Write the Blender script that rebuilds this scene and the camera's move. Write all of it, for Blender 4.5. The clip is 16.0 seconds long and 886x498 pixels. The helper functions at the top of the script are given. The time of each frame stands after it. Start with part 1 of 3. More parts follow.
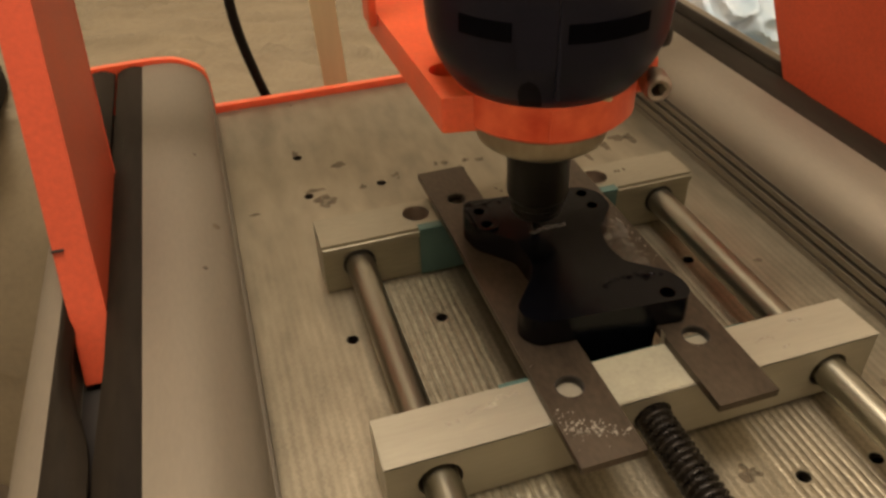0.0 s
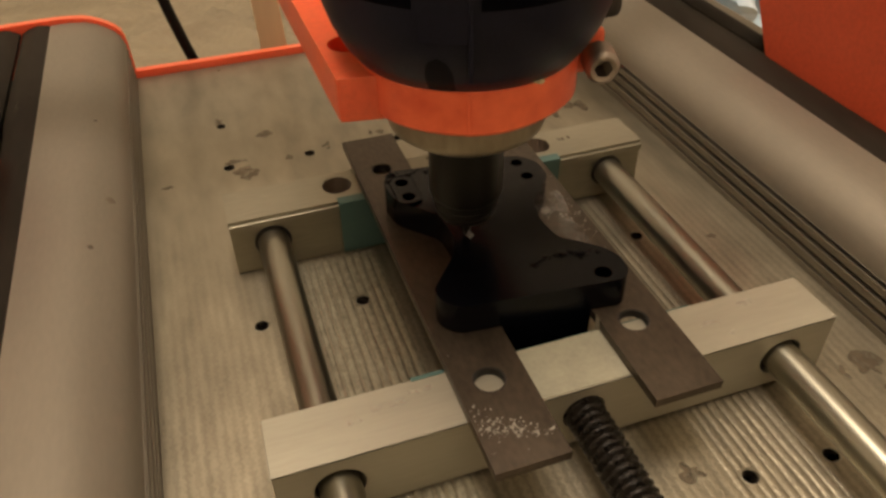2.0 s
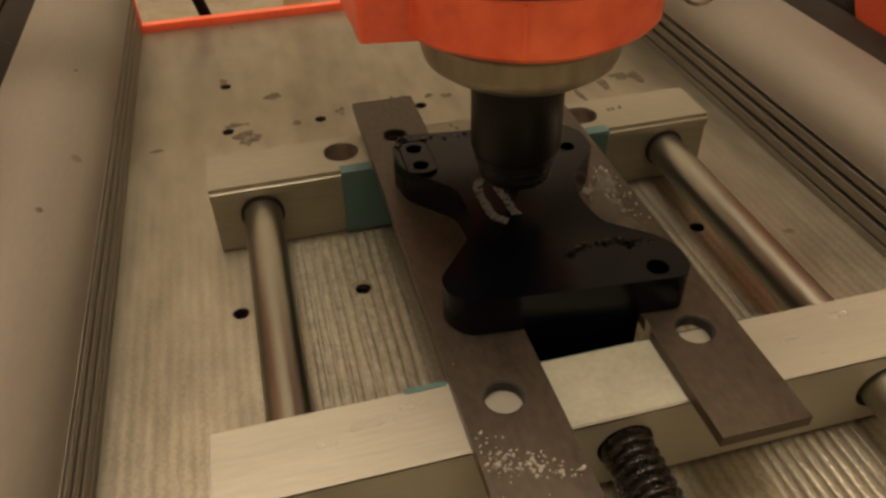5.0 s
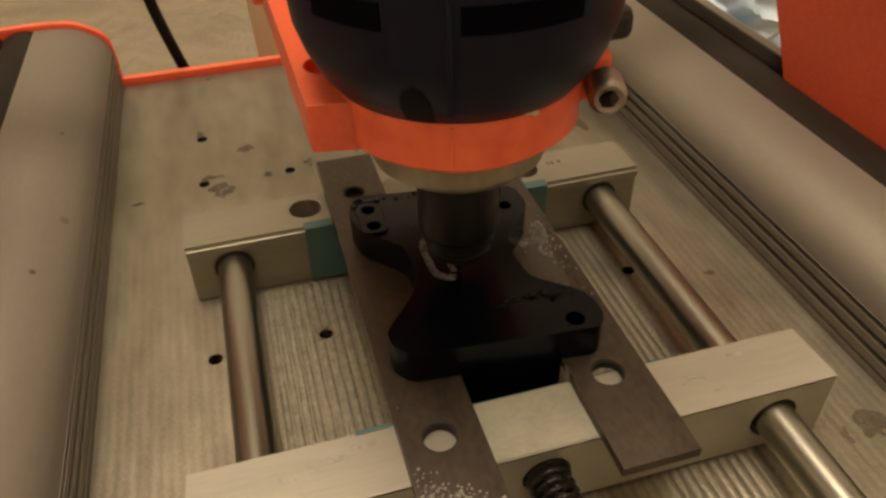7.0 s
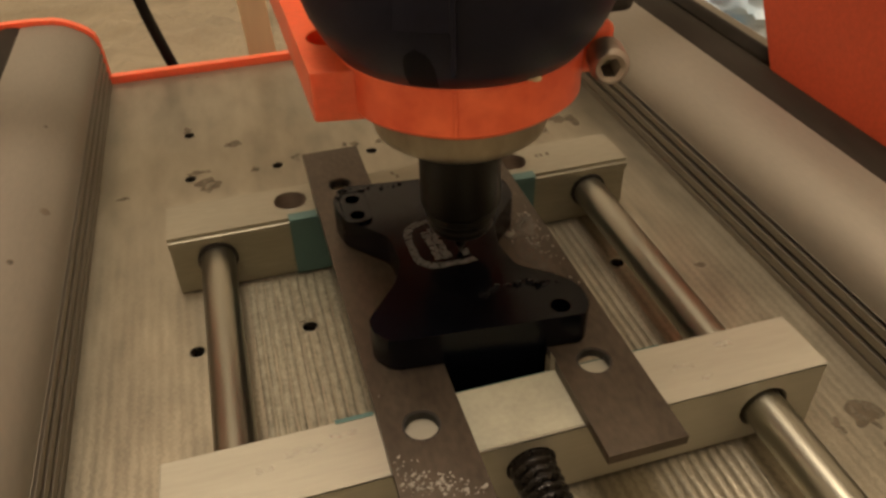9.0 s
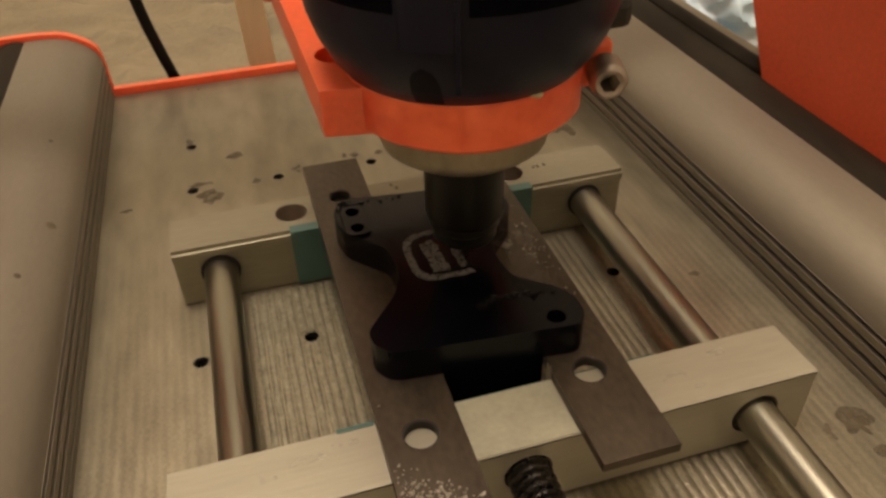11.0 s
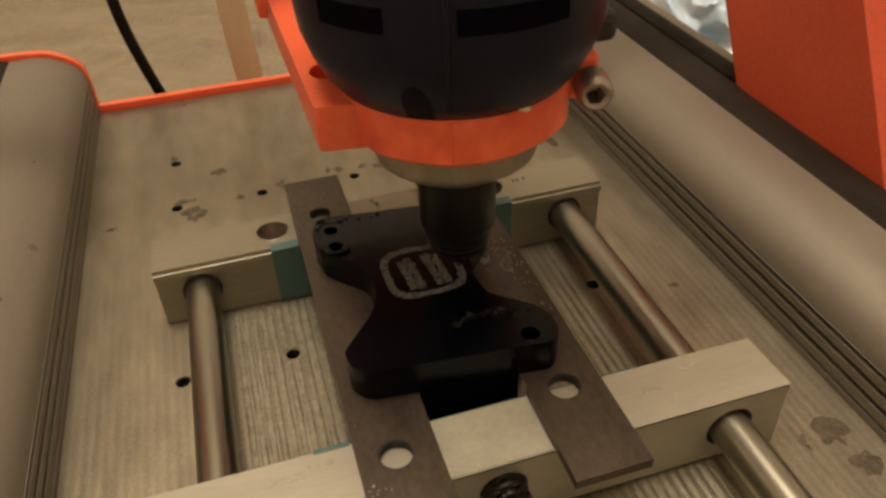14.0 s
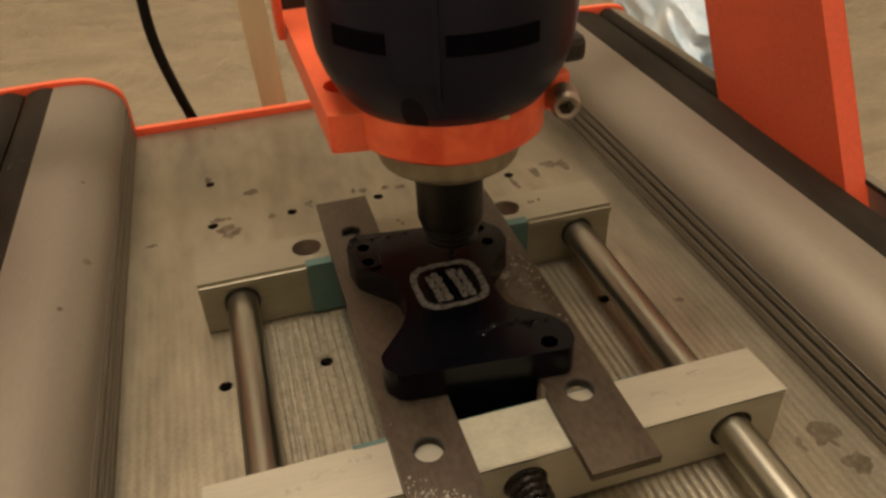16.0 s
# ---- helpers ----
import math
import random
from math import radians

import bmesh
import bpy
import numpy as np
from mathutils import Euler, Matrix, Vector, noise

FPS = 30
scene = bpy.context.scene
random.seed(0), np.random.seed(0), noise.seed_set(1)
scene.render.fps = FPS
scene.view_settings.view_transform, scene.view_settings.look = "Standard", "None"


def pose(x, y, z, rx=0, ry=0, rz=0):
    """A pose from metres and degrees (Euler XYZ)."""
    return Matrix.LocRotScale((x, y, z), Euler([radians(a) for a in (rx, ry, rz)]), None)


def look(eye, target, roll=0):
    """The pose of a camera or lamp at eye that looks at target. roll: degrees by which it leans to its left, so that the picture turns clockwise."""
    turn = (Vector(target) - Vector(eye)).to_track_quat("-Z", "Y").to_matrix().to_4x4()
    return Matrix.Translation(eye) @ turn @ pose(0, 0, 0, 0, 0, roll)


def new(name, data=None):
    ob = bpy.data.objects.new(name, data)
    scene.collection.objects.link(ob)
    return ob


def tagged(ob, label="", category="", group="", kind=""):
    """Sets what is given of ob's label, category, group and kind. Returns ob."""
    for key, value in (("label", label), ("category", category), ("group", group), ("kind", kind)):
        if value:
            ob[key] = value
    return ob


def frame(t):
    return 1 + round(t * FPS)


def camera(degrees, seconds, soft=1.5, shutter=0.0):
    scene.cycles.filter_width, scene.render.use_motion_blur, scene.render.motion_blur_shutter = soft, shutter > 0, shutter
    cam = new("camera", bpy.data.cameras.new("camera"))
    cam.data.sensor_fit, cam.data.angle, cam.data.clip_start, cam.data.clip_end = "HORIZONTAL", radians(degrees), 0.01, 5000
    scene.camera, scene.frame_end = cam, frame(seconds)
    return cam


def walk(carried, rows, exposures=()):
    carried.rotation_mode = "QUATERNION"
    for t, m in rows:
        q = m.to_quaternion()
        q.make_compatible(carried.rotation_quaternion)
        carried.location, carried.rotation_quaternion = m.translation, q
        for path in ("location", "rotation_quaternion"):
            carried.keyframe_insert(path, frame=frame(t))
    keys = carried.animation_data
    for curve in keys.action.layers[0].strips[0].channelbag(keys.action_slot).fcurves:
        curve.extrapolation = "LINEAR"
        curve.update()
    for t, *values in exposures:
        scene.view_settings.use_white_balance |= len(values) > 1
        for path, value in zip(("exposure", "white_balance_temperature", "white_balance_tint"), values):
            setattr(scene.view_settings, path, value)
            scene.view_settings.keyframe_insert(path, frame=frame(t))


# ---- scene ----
# One unit of the plan is the 150 mm width of the vice jaws; all plan numbers below are in it.
U = 0.15
cam = camera(60.15, 16.0, soft=2.8)
PATH = [
    (0.0, -0.0921, -0.1195, 0.1811, -16.17, -37.19, -2.20),
    (0.5, -0.0942, -0.1112, 0.1744, -17.44, -38.90, -0.51),
    (1.0, -0.0851, -0.1034, 0.1859, -17.88, -40.04, -1.05),
    (1.5, -0.0797, -0.1067, 0.1806, -18.05, -40.18, -1.19),
    (2.0, -0.0688, -0.1059, 0.1648, -18.03, -38.96, -1.26),
    (2.5, -0.0538, -0.1055, 0.1560, -16.31, -38.23, -2.00),
    (3.0, -0.0495, -0.1038, 0.1409, -15.16, -38.53, -1.38),
    (3.5, -0.0538, -0.0966, 0.1352, -14.48, -38.59, -0.71),
    (6.0, -0.0515, -0.0760, 0.1421, -13.70, -39.73, -1.83),
    (6.5, -0.0483, -0.0850, 0.1570, -14.58, -39.51, -2.15),
    (7.0, -0.0462, -0.0930, 0.1600, -15.17, -38.62, -1.54),
    (7.5, -0.0436, -0.0962, 0.1548, -15.13, -38.48, -1.48),
    (8.0, -0.0434, -0.0987, 0.1562, -15.17, -38.08, -1.41),
    (8.5, -0.0434, -0.0978, 0.1525, -15.39, -37.66, -1.31),
    (9.0, -0.0430, -0.0950, 0.1535, -15.30, -37.85, -1.58),
    (11.5, -0.0430, -0.0974, 0.1587, -15.33, -37.55, -2.08),
    (12.0, -0.0426, -0.0972, 0.1593, -15.39, -37.61, -2.34),
    (12.5, -0.0422, -0.0975, 0.1579, -15.31, -37.71, -2.44),
    (13.0, -0.0405, -0.0983, 0.1591, -15.15, -37.80, -2.69),
    (13.5, -0.0366, -0.0972, 0.1589, -15.25, -37.74, -2.83),
    (14.0, -0.0369, -0.0979, 0.1619, -15.40, -37.38, -2.70),
    (14.5, -0.0374, -0.0977, 0.1618, -15.42, -37.01, -2.59),
    (15.0, -0.0405, -0.0970, 0.1646, -15.44, -36.93, -2.33),
    (15.5, -0.0434, -0.1028, 0.1695, -15.32, -36.64, -2.24),
    (16.0, -0.0469, -0.1112, 0.1728, -15.11, -35.94, -2.60),
]


def eye_pose(x, y, z, yaw, pitch, roll):
    a, b = radians(yaw), radians(pitch)
    ahead = Vector((-math.sin(a) * math.cos(b), math.cos(a) * math.cos(b), math.sin(b)))
    eye = Vector((x, y, z))
    return look(eye, eye + ahead, roll)


walk(cam, [(t, eye_pose(*row)) for t, *row in PATH])

# ---- light: a warm ceiling lamp, a dim room ----
world = bpy.data.worlds.new("room_air")
scene.world = world
world.use_nodes = True
world.node_tree.nodes["Background"].inputs[0].default_value = (1.0, 0.82, 0.6, 1)
world.node_tree.nodes["Background"].inputs[1].default_value = 0.12
lamp_data = bpy.data.lights.new("ceiling_lamp_light", "POINT")
lamp_data.shadow_soft_size, lamp_data.energy, lamp_data.color = 0.26, 69, (1.0, 0.82, 0.655)
lamp_light = new("ceiling_lamp_light", lamp_data)
lamp_light.location = (-0.07, 0.13, 1.27)
scene.view_settings.exposure = -0.68


# ---- materials ----
def material(name, color, rough=0.5, metal=0.0, vary=0.15, scale=40.0, stretch=(1, 1, 1), bump=0.1, fine=400.0, dark=None, spec=0.5, coat=0.0, dist=0.0004):
    """Colour that drifts at two scales, with a fine relief; places are in metres."""
    m = bpy.data.materials.new(name)
    m.use_nodes = True
    nt = m.node_tree
    bsdf = nt.nodes["Principled BSDF"]
    coord = nt.nodes.new("ShaderNodeNewGeometry")
    mapping = nt.nodes.new("ShaderNodeMapping")
    mapping.inputs["Scale"].default_value = stretch
    nt.links.new(coord.outputs["Position"], mapping.inputs["Vector"])
    big = nt.nodes.new("ShaderNodeTexNoise")
    big.inputs["Scale"].default_value, big.inputs["Detail"].default_value = scale, 6
    small = nt.nodes.new("ShaderNodeTexNoise")
    small.inputs["Scale"].default_value, small.inputs["Detail"].default_value = fine, 4
    for tex in (big, small):
        nt.links.new(mapping.outputs["Vector"], tex.inputs["Vector"])
    mix = nt.nodes.new("ShaderNodeMix")
    mix.data_type = "FLOAT"
    mix.inputs[0].default_value = 0.4
    nt.links.new(big.outputs["Fac"], mix.inputs[2])
    nt.links.new(small.outputs["Fac"], mix.inputs[3])
    ramp = nt.nodes.new("ShaderNodeValToRGB")
    low = dark or tuple(c * (1 - vary) for c in color)
    high = tuple(min(1, c * (1 + vary)) for c in color)
    ramp.color_ramp.elements[0].position, ramp.color_ramp.elements[1].position = 0.3, 0.7
    ramp.color_ramp.elements[0].color, ramp.color_ramp.elements[1].color = (*low, 1), (*high, 1)
    nt.links.new(mix.outputs[0], ramp.inputs["Fac"])
    nt.links.new(ramp.outputs["Color"], bsdf.inputs["Base Color"])
    bsdf.inputs["Metallic"].default_value = metal
    bsdf.inputs["Specular IOR Level"].default_value = spec
    bsdf.inputs["Coat Weight"].default_value = coat
    spread = nt.nodes.new("ShaderNodeMapRange")
    spread.inputs["To Min"].default_value, spread.inputs["To Max"].default_value = max(0.05, rough - 0.1), min(1, rough + 0.1)
    nt.links.new(big.outputs["Fac"], spread.inputs["Value"])
    nt.links.new(spread.outputs["Result"], bsdf.inputs["Roughness"])
    if bump:
        relief = nt.nodes.new("ShaderNodeBump")
        relief.inputs["Strength"].default_value, relief.inputs["Distance"].default_value = bump, dist
        nt.links.new(small.outputs["Fac"], relief.inputs["Height"])
        nt.links.new(relief.outputs["Normal"], bsdf.inputs["Normal"])
    return m


def bed_material():
    """Machined plate: lengthwise tool marks, greyer smooth zones, brown drifting stains."""
    m = material("machined_bed", (0.302, 0.272, 0.200), 0.40, 0.72, 0.38, 14, (1, 0.35, 1), 0.0, 130)
    nt = m.node_tree
    bsdf = nt.nodes["Principled BSDF"]
    geo = nt.nodes.new("ShaderNodeNewGeometry")
    grain = nt.nodes.new("ShaderNodeMapping")
    grain.inputs["Scale"].default_value = (1, 0.16, 1)
    nt.links.new(geo.outputs["Position"], grain.inputs["Vector"])
    lines = nt.nodes.new("ShaderNodeTexNoise")
    lines.inputs["Scale"].default_value, lines.inputs["Detail"].default_value = 330, 6
    nt.links.new(grain.outputs["Vector"], lines.inputs["Vector"])
    wave = nt.nodes.new("ShaderNodeTexWave")
    wave.bands_direction = "X"
    wave.inputs["Scale"].default_value, wave.inputs["Distortion"].default_value = 118, 4.5
    wave.inputs["Detail"].default_value, wave.inputs["Detail Scale"].default_value = 3, 6
    nt.links.new(geo.outputs["Position"], wave.inputs["Vector"])
    where = nt.nodes.new("ShaderNodeTexNoise")
    where.inputs["Scale"].default_value = 9
    nt.links.new(geo.outputs["Position"], where.inputs["Vector"])
    gate = nt.nodes.new("ShaderNodeMapRange")
    gate.inputs["From Min"].default_value, gate.inputs["From Max"].default_value = 0.20, 0.11
    gate.inputs["To Max"].default_value = 0.9
    split = nt.nodes.new("ShaderNodeSeparateXYZ")
    nt.links.new(geo.outputs["Position"], split.inputs["Vector"])
    drift = nt.nodes.new("ShaderNodeMath")
    drift.operation, drift.inputs[1].default_value = "MULTIPLY_ADD", 0.12
    nt.links.new(where.outputs["Fac"], drift.inputs[0])
    nt.links.new(split.outputs["Y"], drift.inputs[2])
    nt.links.new(drift.outputs[0], gate.inputs["Value"])
    side = nt.nodes.new("ShaderNodeMath")
    side.operation = "ABSOLUTE"
    nt.links.new(split.outputs["X"], side.inputs[0])
    band = nt.nodes.new("ShaderNodeMapRange")
    band.inputs["From Min"].default_value, band.inputs["From Max"].default_value = 0.070, 0.060
    band.inputs["To Min"].default_value, band.inputs["To Max"].default_value = 0.38, 0.6
    nt.links.new(side.outputs[0], band.inputs["Value"])
    zone = nt.nodes.new("ShaderNodeMath")
    zone.operation = "MULTIPLY"
    nt.links.new(gate.outputs["Result"], zone.inputs[0])
    nt.links.new(band.outputs["Result"], zone.inputs[1])
    depth = nt.nodes.new("ShaderNodeMath")
    depth.operation = "MULTIPLY"
    nt.links.new(wave.outputs["Fac"], depth.inputs[0])
    nt.links.new(zone.outputs[0], depth.inputs[1])
    calm = nt.nodes.new("ShaderNodeMapRange")
    calm.inputs["To Min"].default_value, calm.inputs["To Max"].default_value = 0.10, 0.9
    calm.inputs["From Max"].default_value = 0.2
    nt.links.new(zone.outputs[0], calm.inputs["Value"])
    centred = nt.nodes.new("ShaderNodeMath")
    centred.operation, centred.inputs[1].default_value = "SUBTRACT", 0.5
    nt.links.new(lines.outputs["Fac"], centred.inputs[0])
    speck = nt.nodes.new("ShaderNodeMath")
    speck.operation = "MULTIPLY_ADD"
    speck.inputs[2].default_value = 0.62
    nt.links.new(centred.outputs[0], speck.inputs[0])
    nt.links.new(calm.outputs["Result"], speck.inputs[1])
    total = nt.nodes.new("ShaderNodeMath")
    total.operation = "ADD"
    nt.links.new(depth.outputs[0], total.inputs[0])
    nt.links.new(speck.outputs[0], total.inputs[1])
    relief = nt.nodes.new("ShaderNodeBump")
    relief.inputs["Strength"].default_value, relief.inputs["Distance"].default_value = 0.25, 0.0004
    nt.links.new(total.outputs[0], relief.inputs["Height"])
    nt.links.new(relief.outputs["Normal"], bsdf.inputs["Normal"])
    old = bsdf.inputs["Base Color"].links[0].from_socket
    tone = nt.nodes.new("ShaderNodeMapRange")
    tone.inputs["From Max"].default_value = 1.6
    tone.inputs["To Min"].default_value, tone.inputs["To Max"].default_value = 0.46, 1.36
    nt.links.new(total.outputs[0], tone.inputs["Value"])
    times_ = nt.nodes.new("ShaderNodeVectorMath")
    times_.operation = "SCALE"
    nt.links.new(old, times_.inputs[0])
    nt.links.new(tone.outputs["Result"], times_.inputs["Scale"])
    nt.links.new(times_.outputs["Vector"], bsdf.inputs["Base Color"])
    return m


BED = bed_material()
RIB = material("rib_tool_marks", (0.285, 0.266, 0.194), 0.40, 0.45, 0.42, 380, (1, 0.7, 1), 0.3, 1000, dist=0.0006)
ANODISED = material("satin_anodised_aluminium", (0.200, 0.178, 0.138), 0.50, 0.45, 0.10, 20, (1, 0.3, 1), 0.05, 900)
# Back jaw: aluminium set darker than the front jaw's.
DARKER_JAW = material("darker_aluminium", (0.262, 0.243, 0.180), 0.40, 0.6, 0.16, 40, (0.2, 1, 1), 0.12, 900)
JAW = material("brushed_aluminium", (0.40, 0.383, 0.305), 0.40, 0.5, 0.10, 60, (0.12, 1, 1), 0.12, 900)
STEEL = material("polished_steel", (0.32, 0.31, 0.25), 0.32, 1.0, 0.10, 60, (1, 0.1, 1), 0.02)
DARK_STEEL = material("dull_dark_steel", (0.074, 0.058, 0.041), 0.40, 0.55, 0.45, 45, (1, 0.5, 1), 0.12, 700)
DULL_STEEL = material("worn_bolt_steel", (0.36, 0.31, 0.26), 0.42, 0.9, 0.2, 120, (1, 1, 1), 0.08)
OILED = material("oiled_black_steel", (0.016, 0.013, 0.010), 0.28, 0.4, 0.9, 330, (1, 1, 1), 0.6, 900, dist=0.0008)
PLASTIC = material("black_printed_plastic", (0.0018, 0.0021, 0.0038), 0.19, 0.0, 0.4, 90, (1, 1, 1), 0.05, 1500, spec=0.20)
DUST = material("grey_engraving_dust", (0.112, 0.112, 0.110), 0.95, 0.0, 0.6, 500, (1, 1, 1), 0.7, 2500)
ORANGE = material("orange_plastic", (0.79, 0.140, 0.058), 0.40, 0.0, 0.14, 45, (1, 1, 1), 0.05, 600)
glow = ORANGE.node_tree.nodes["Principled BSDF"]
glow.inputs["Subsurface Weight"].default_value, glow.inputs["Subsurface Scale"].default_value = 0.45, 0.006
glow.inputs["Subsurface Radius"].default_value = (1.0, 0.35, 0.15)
# Darker, redder orange than the holder's, for the gantry side plates.
DARK_ORANGE = material("orange_side_plate_plastic", (0.575, 0.083, 0.033), 0.42, 0.0, 0.2, 14, (1, 1, 1), 0.05, 600)
RUBBER = material("black_rubber_lip", (0.0165, 0.0132, 0.0092), 0.6, 0.0, 0.4, 50, (1, 0.2, 1), 0.1, spec=0.1)
TAPE = material("teal_masking_tape", (0.075, 0.150, 0.135), 0.6, 0.0, 0.16, 80, (1, 1, 1), 0.15, 1500)
PALE = material("pale_masking_strip", (0.35, 0.345, 0.265), 0.75, 0.0, 0.16, 120, (1, 1, 1), 0.3, 700)
TAPE.node_tree.nodes["Principled BSDF"].inputs["Alpha"].default_value = 0.85
MOTOR = material("dark_blue_grey_plastic", (0.0075, 0.0082, 0.0175), 0.36, 0.0, 0.3, 45, (1, 1, 1), 0.06, 1200, spec=0.2)
NOTCH_SHADE = material("notch_shade_black", (0.005, 0.005, 0.008), 0.6, 0.0, 0.3, 60, spec=0.1)
BUTTON = material("dark_grey_button", (0.032, 0.027, 0.022), 0.5, 0.0, 0.2, 80, spec=0.25)
SCUFFED = material("scuffed_orange_plastic", (0.84, 0.150, 0.058), 0.36, 0.0, 0.34, 60, (1, 1, 1), 0.10, 180, dark=(0.60, 0.055, 0.018))
SLOT_SHADE = material("slot_shade_black", (0.0015, 0.0015, 0.003), 0.9, 0.0, 0.2, 60, bump=0.0, spec=0.05)
NECK = material("worn_steel_neck", (0.33, 0.285, 0.20), 0.36, 0.7, 0.3, 70, (1, 1, 0.4), 0.05)
NUT = material("blackened_steel_nut", (0.0065, 0.0062, 0.0046), 0.34, 0.15, 0.4, 160, (1, 1, 0.1), 0.05, 700, spec=0.3)
CLOTH = material("creased_cream_cloth", (0.255, 0.215, 0.143), 0.85, 0.0, 0.14, 12, (1, 2.5, 1), 0.3, 170, dist=0.0012)
CABLE = material("black_cable_sheath", (0.007, 0.0055, 0.0045), 0.6, 0.0, 0.2, 80, spec=0.15)
STRIP = material("pale_wood_strip", (0.60, 0.51, 0.31), 0.6, 0.0, 0.1, 60, (1, 1, 0.1), 0.05)
STAIN = material("grease_stain", (0.135, 0.108, 0.070), 0.5, 0.35, 0.45, 250, bump=0.1)


def fade_material(m, scale, thin=0.36, full=0.62, most=0.8):
    """Thin, broken cover: the surface below shows through in patches."""
    nt = m.node_tree
    bsdf = nt.nodes["Principled BSDF"]
    geo = nt.nodes.new("ShaderNodeNewGeometry")
    tex = nt.nodes.new("ShaderNodeTexNoise")
    tex.inputs["Scale"].default_value, tex.inputs["Detail"].default_value = scale, 5
    nt.links.new(geo.outputs["Position"], tex.inputs["Vector"])
    cover = nt.nodes.new("ShaderNodeMapRange")
    cover.inputs["From Min"].default_value, cover.inputs["From Max"].default_value = thin, full
    cover.inputs["To Max"].default_value = most
    nt.links.new(tex.outputs["Fac"], cover.inputs["Value"])
    nt.links.new(cover.outputs["Result"], bsdf.inputs["Alpha"])


# Brown stain on the neck, with the collar's orange reflection painted into it.
STAIN_AND_GLOW = material("brown_stain_and_reflection", (0.17, 0.092, 0.034), 0.4, 0.3, 0.35, 60, (1, 1, 0.5), 0.05)
SCUFF = material("pale_scuff", (0.52, 0.50, 0.42), 0.5, 0.2, 0.2, 300)
fade_material(SCUFF, 420, 0.45, 0.7, 0.6)
fade_material(STAIN_AND_GLOW, 70, 0.15, 0.75, 0.75)
fade_material(STAIN, 260, 0.27, 0.52, 0.85)
FILM = material("pale_milling_dust", (0.24, 0.225, 0.195), 0.9, 0.0, 0.4, 400, (1, 1, 1), 0.3)
fade_material(FILM, 260, 0.34, 0.72, 0.75)
fade_material(DUST, 900, 0.08, 0.52, 0.95)
# Near-black: stands in for shade in slots and bores; also colours other dark parts.
BLACK = material("near_black", (0.02, 0.018, 0.015), 0.6, 0.2, 0.3, 80, bump=0.0)
PLASTER = material("cream_plaster", (0.80, 0.75, 0.66), 0.9, 0.0, 0.06, 3, bump=0.1)
FLOORING = material("brown_floor", (0.19, 0.16, 0.13), 0.6, 0.0, 0.2, 6, (1, 6, 1), 0.1)
CRUMB = material("pale_swarf", (0.36, 0.34, 0.29), 0.6, 0.1, 0.2, 300)


BAG = material("milky_plastic_bag", (0.80, 0.88, 1.0), 0.32, 0.0, 0.05, 20, bump=0.25, fine=60, dist=0.004, dark=(0.36, 0.56, 0.72), spec=0.6)
BLUE = material("blue_plastic_scraps", (0.12, 0.30, 0.42), 0.5, 0.0, 0.5, 30)
GLOW = bpy.data.materials.new("lamp_glow")
GLOW.use_nodes = True
GLOW.node_tree.nodes["Principled BSDF"].inputs["Emission Color"].default_value = (1.0, 0.78, 0.52, 1)
GLOW.node_tree.nodes["Principled BSDF"].inputs["Emission Strength"].default_value = 4


# ---- mesh helpers (plan units) ----
def part(name, bm, mat, parent=None, label="", smooth=False):
    """One mesh object from a bmesh in plan units, under a thing."""
    bmesh.ops.scale(bm, vec=(U, U, U), verts=bm.verts)
    bmesh.ops.recalc_face_normals(bm, faces=bm.faces)
    me = bpy.data.meshes.new(name)
    bm.to_mesh(me)
    bm.free()
    for p in me.polygons:
        p.use_smooth = smooth
    if smooth:
        me.set_sharp_from_angle(angle=radians(38))
    me.materials.append(mat)
    ob = new(name, me)
    if parent:
        ob.parent = parent
    if label:
        ob["label"] = label
    return ob


def thing(name, label, category, group="", kind=""):
    return tagged(new(name), label, category, group, kind)


def box(x0, x1, y0, y1, z0, z1, bevel=0.0, bm=None, seg=2):
    bm = bm or bmesh.new()
    made = bmesh.ops.create_cube(bm, size=1)["verts"]
    for v in made:
        v.co = Vector(((x0 + x1) / 2 + v.co.x * (x1 - x0), (y0 + y1) / 2 + v.co.y * (y1 - y0), (z0 + z1) / 2 + v.co.z * (z1 - z0)))
    if bevel:
        edges = list({e for v in made for e in v.link_edges})
        bmesh.ops.bevel(bm, geom=edges, offset=bevel, segments=seg, affect="EDGES", profile=0.5)
    return bm


def lathe(rings, n=64, cx=0.0, cy=0.0, bm=None, closed=True):
    """A body of revolution about z from (radius, height) pairs."""
    bm = bm or bmesh.new()
    loops = []
    for r, z in rings:
        loops.append([bm.verts.new((cx + r * math.cos(2 * math.pi * k / n), cy + r * math.sin(2 * math.pi * k / n), z)) for k in range(n)])
    for a, b in zip(loops, loops[1:]):
        for k in range(n):
            bm.faces.new((a[k], a[(k + 1) % n], b[(k + 1) % n], b[k]))
    if closed:
        bm.faces.new(loops[0][::-1])
        bm.faces.new(loops[-1])
    return bm


def rod(x, z, r, y0, y1, n=40, bevel=0.004):
    bm = lathe([(r - bevel, y0), (r, y0 + bevel), (r, y1 - bevel), (r - bevel, y1)], n)
    for v in bm.verts:
        v.co = Vector((x + v.co.x, v.co.z, z + v.co.y))
    return bm


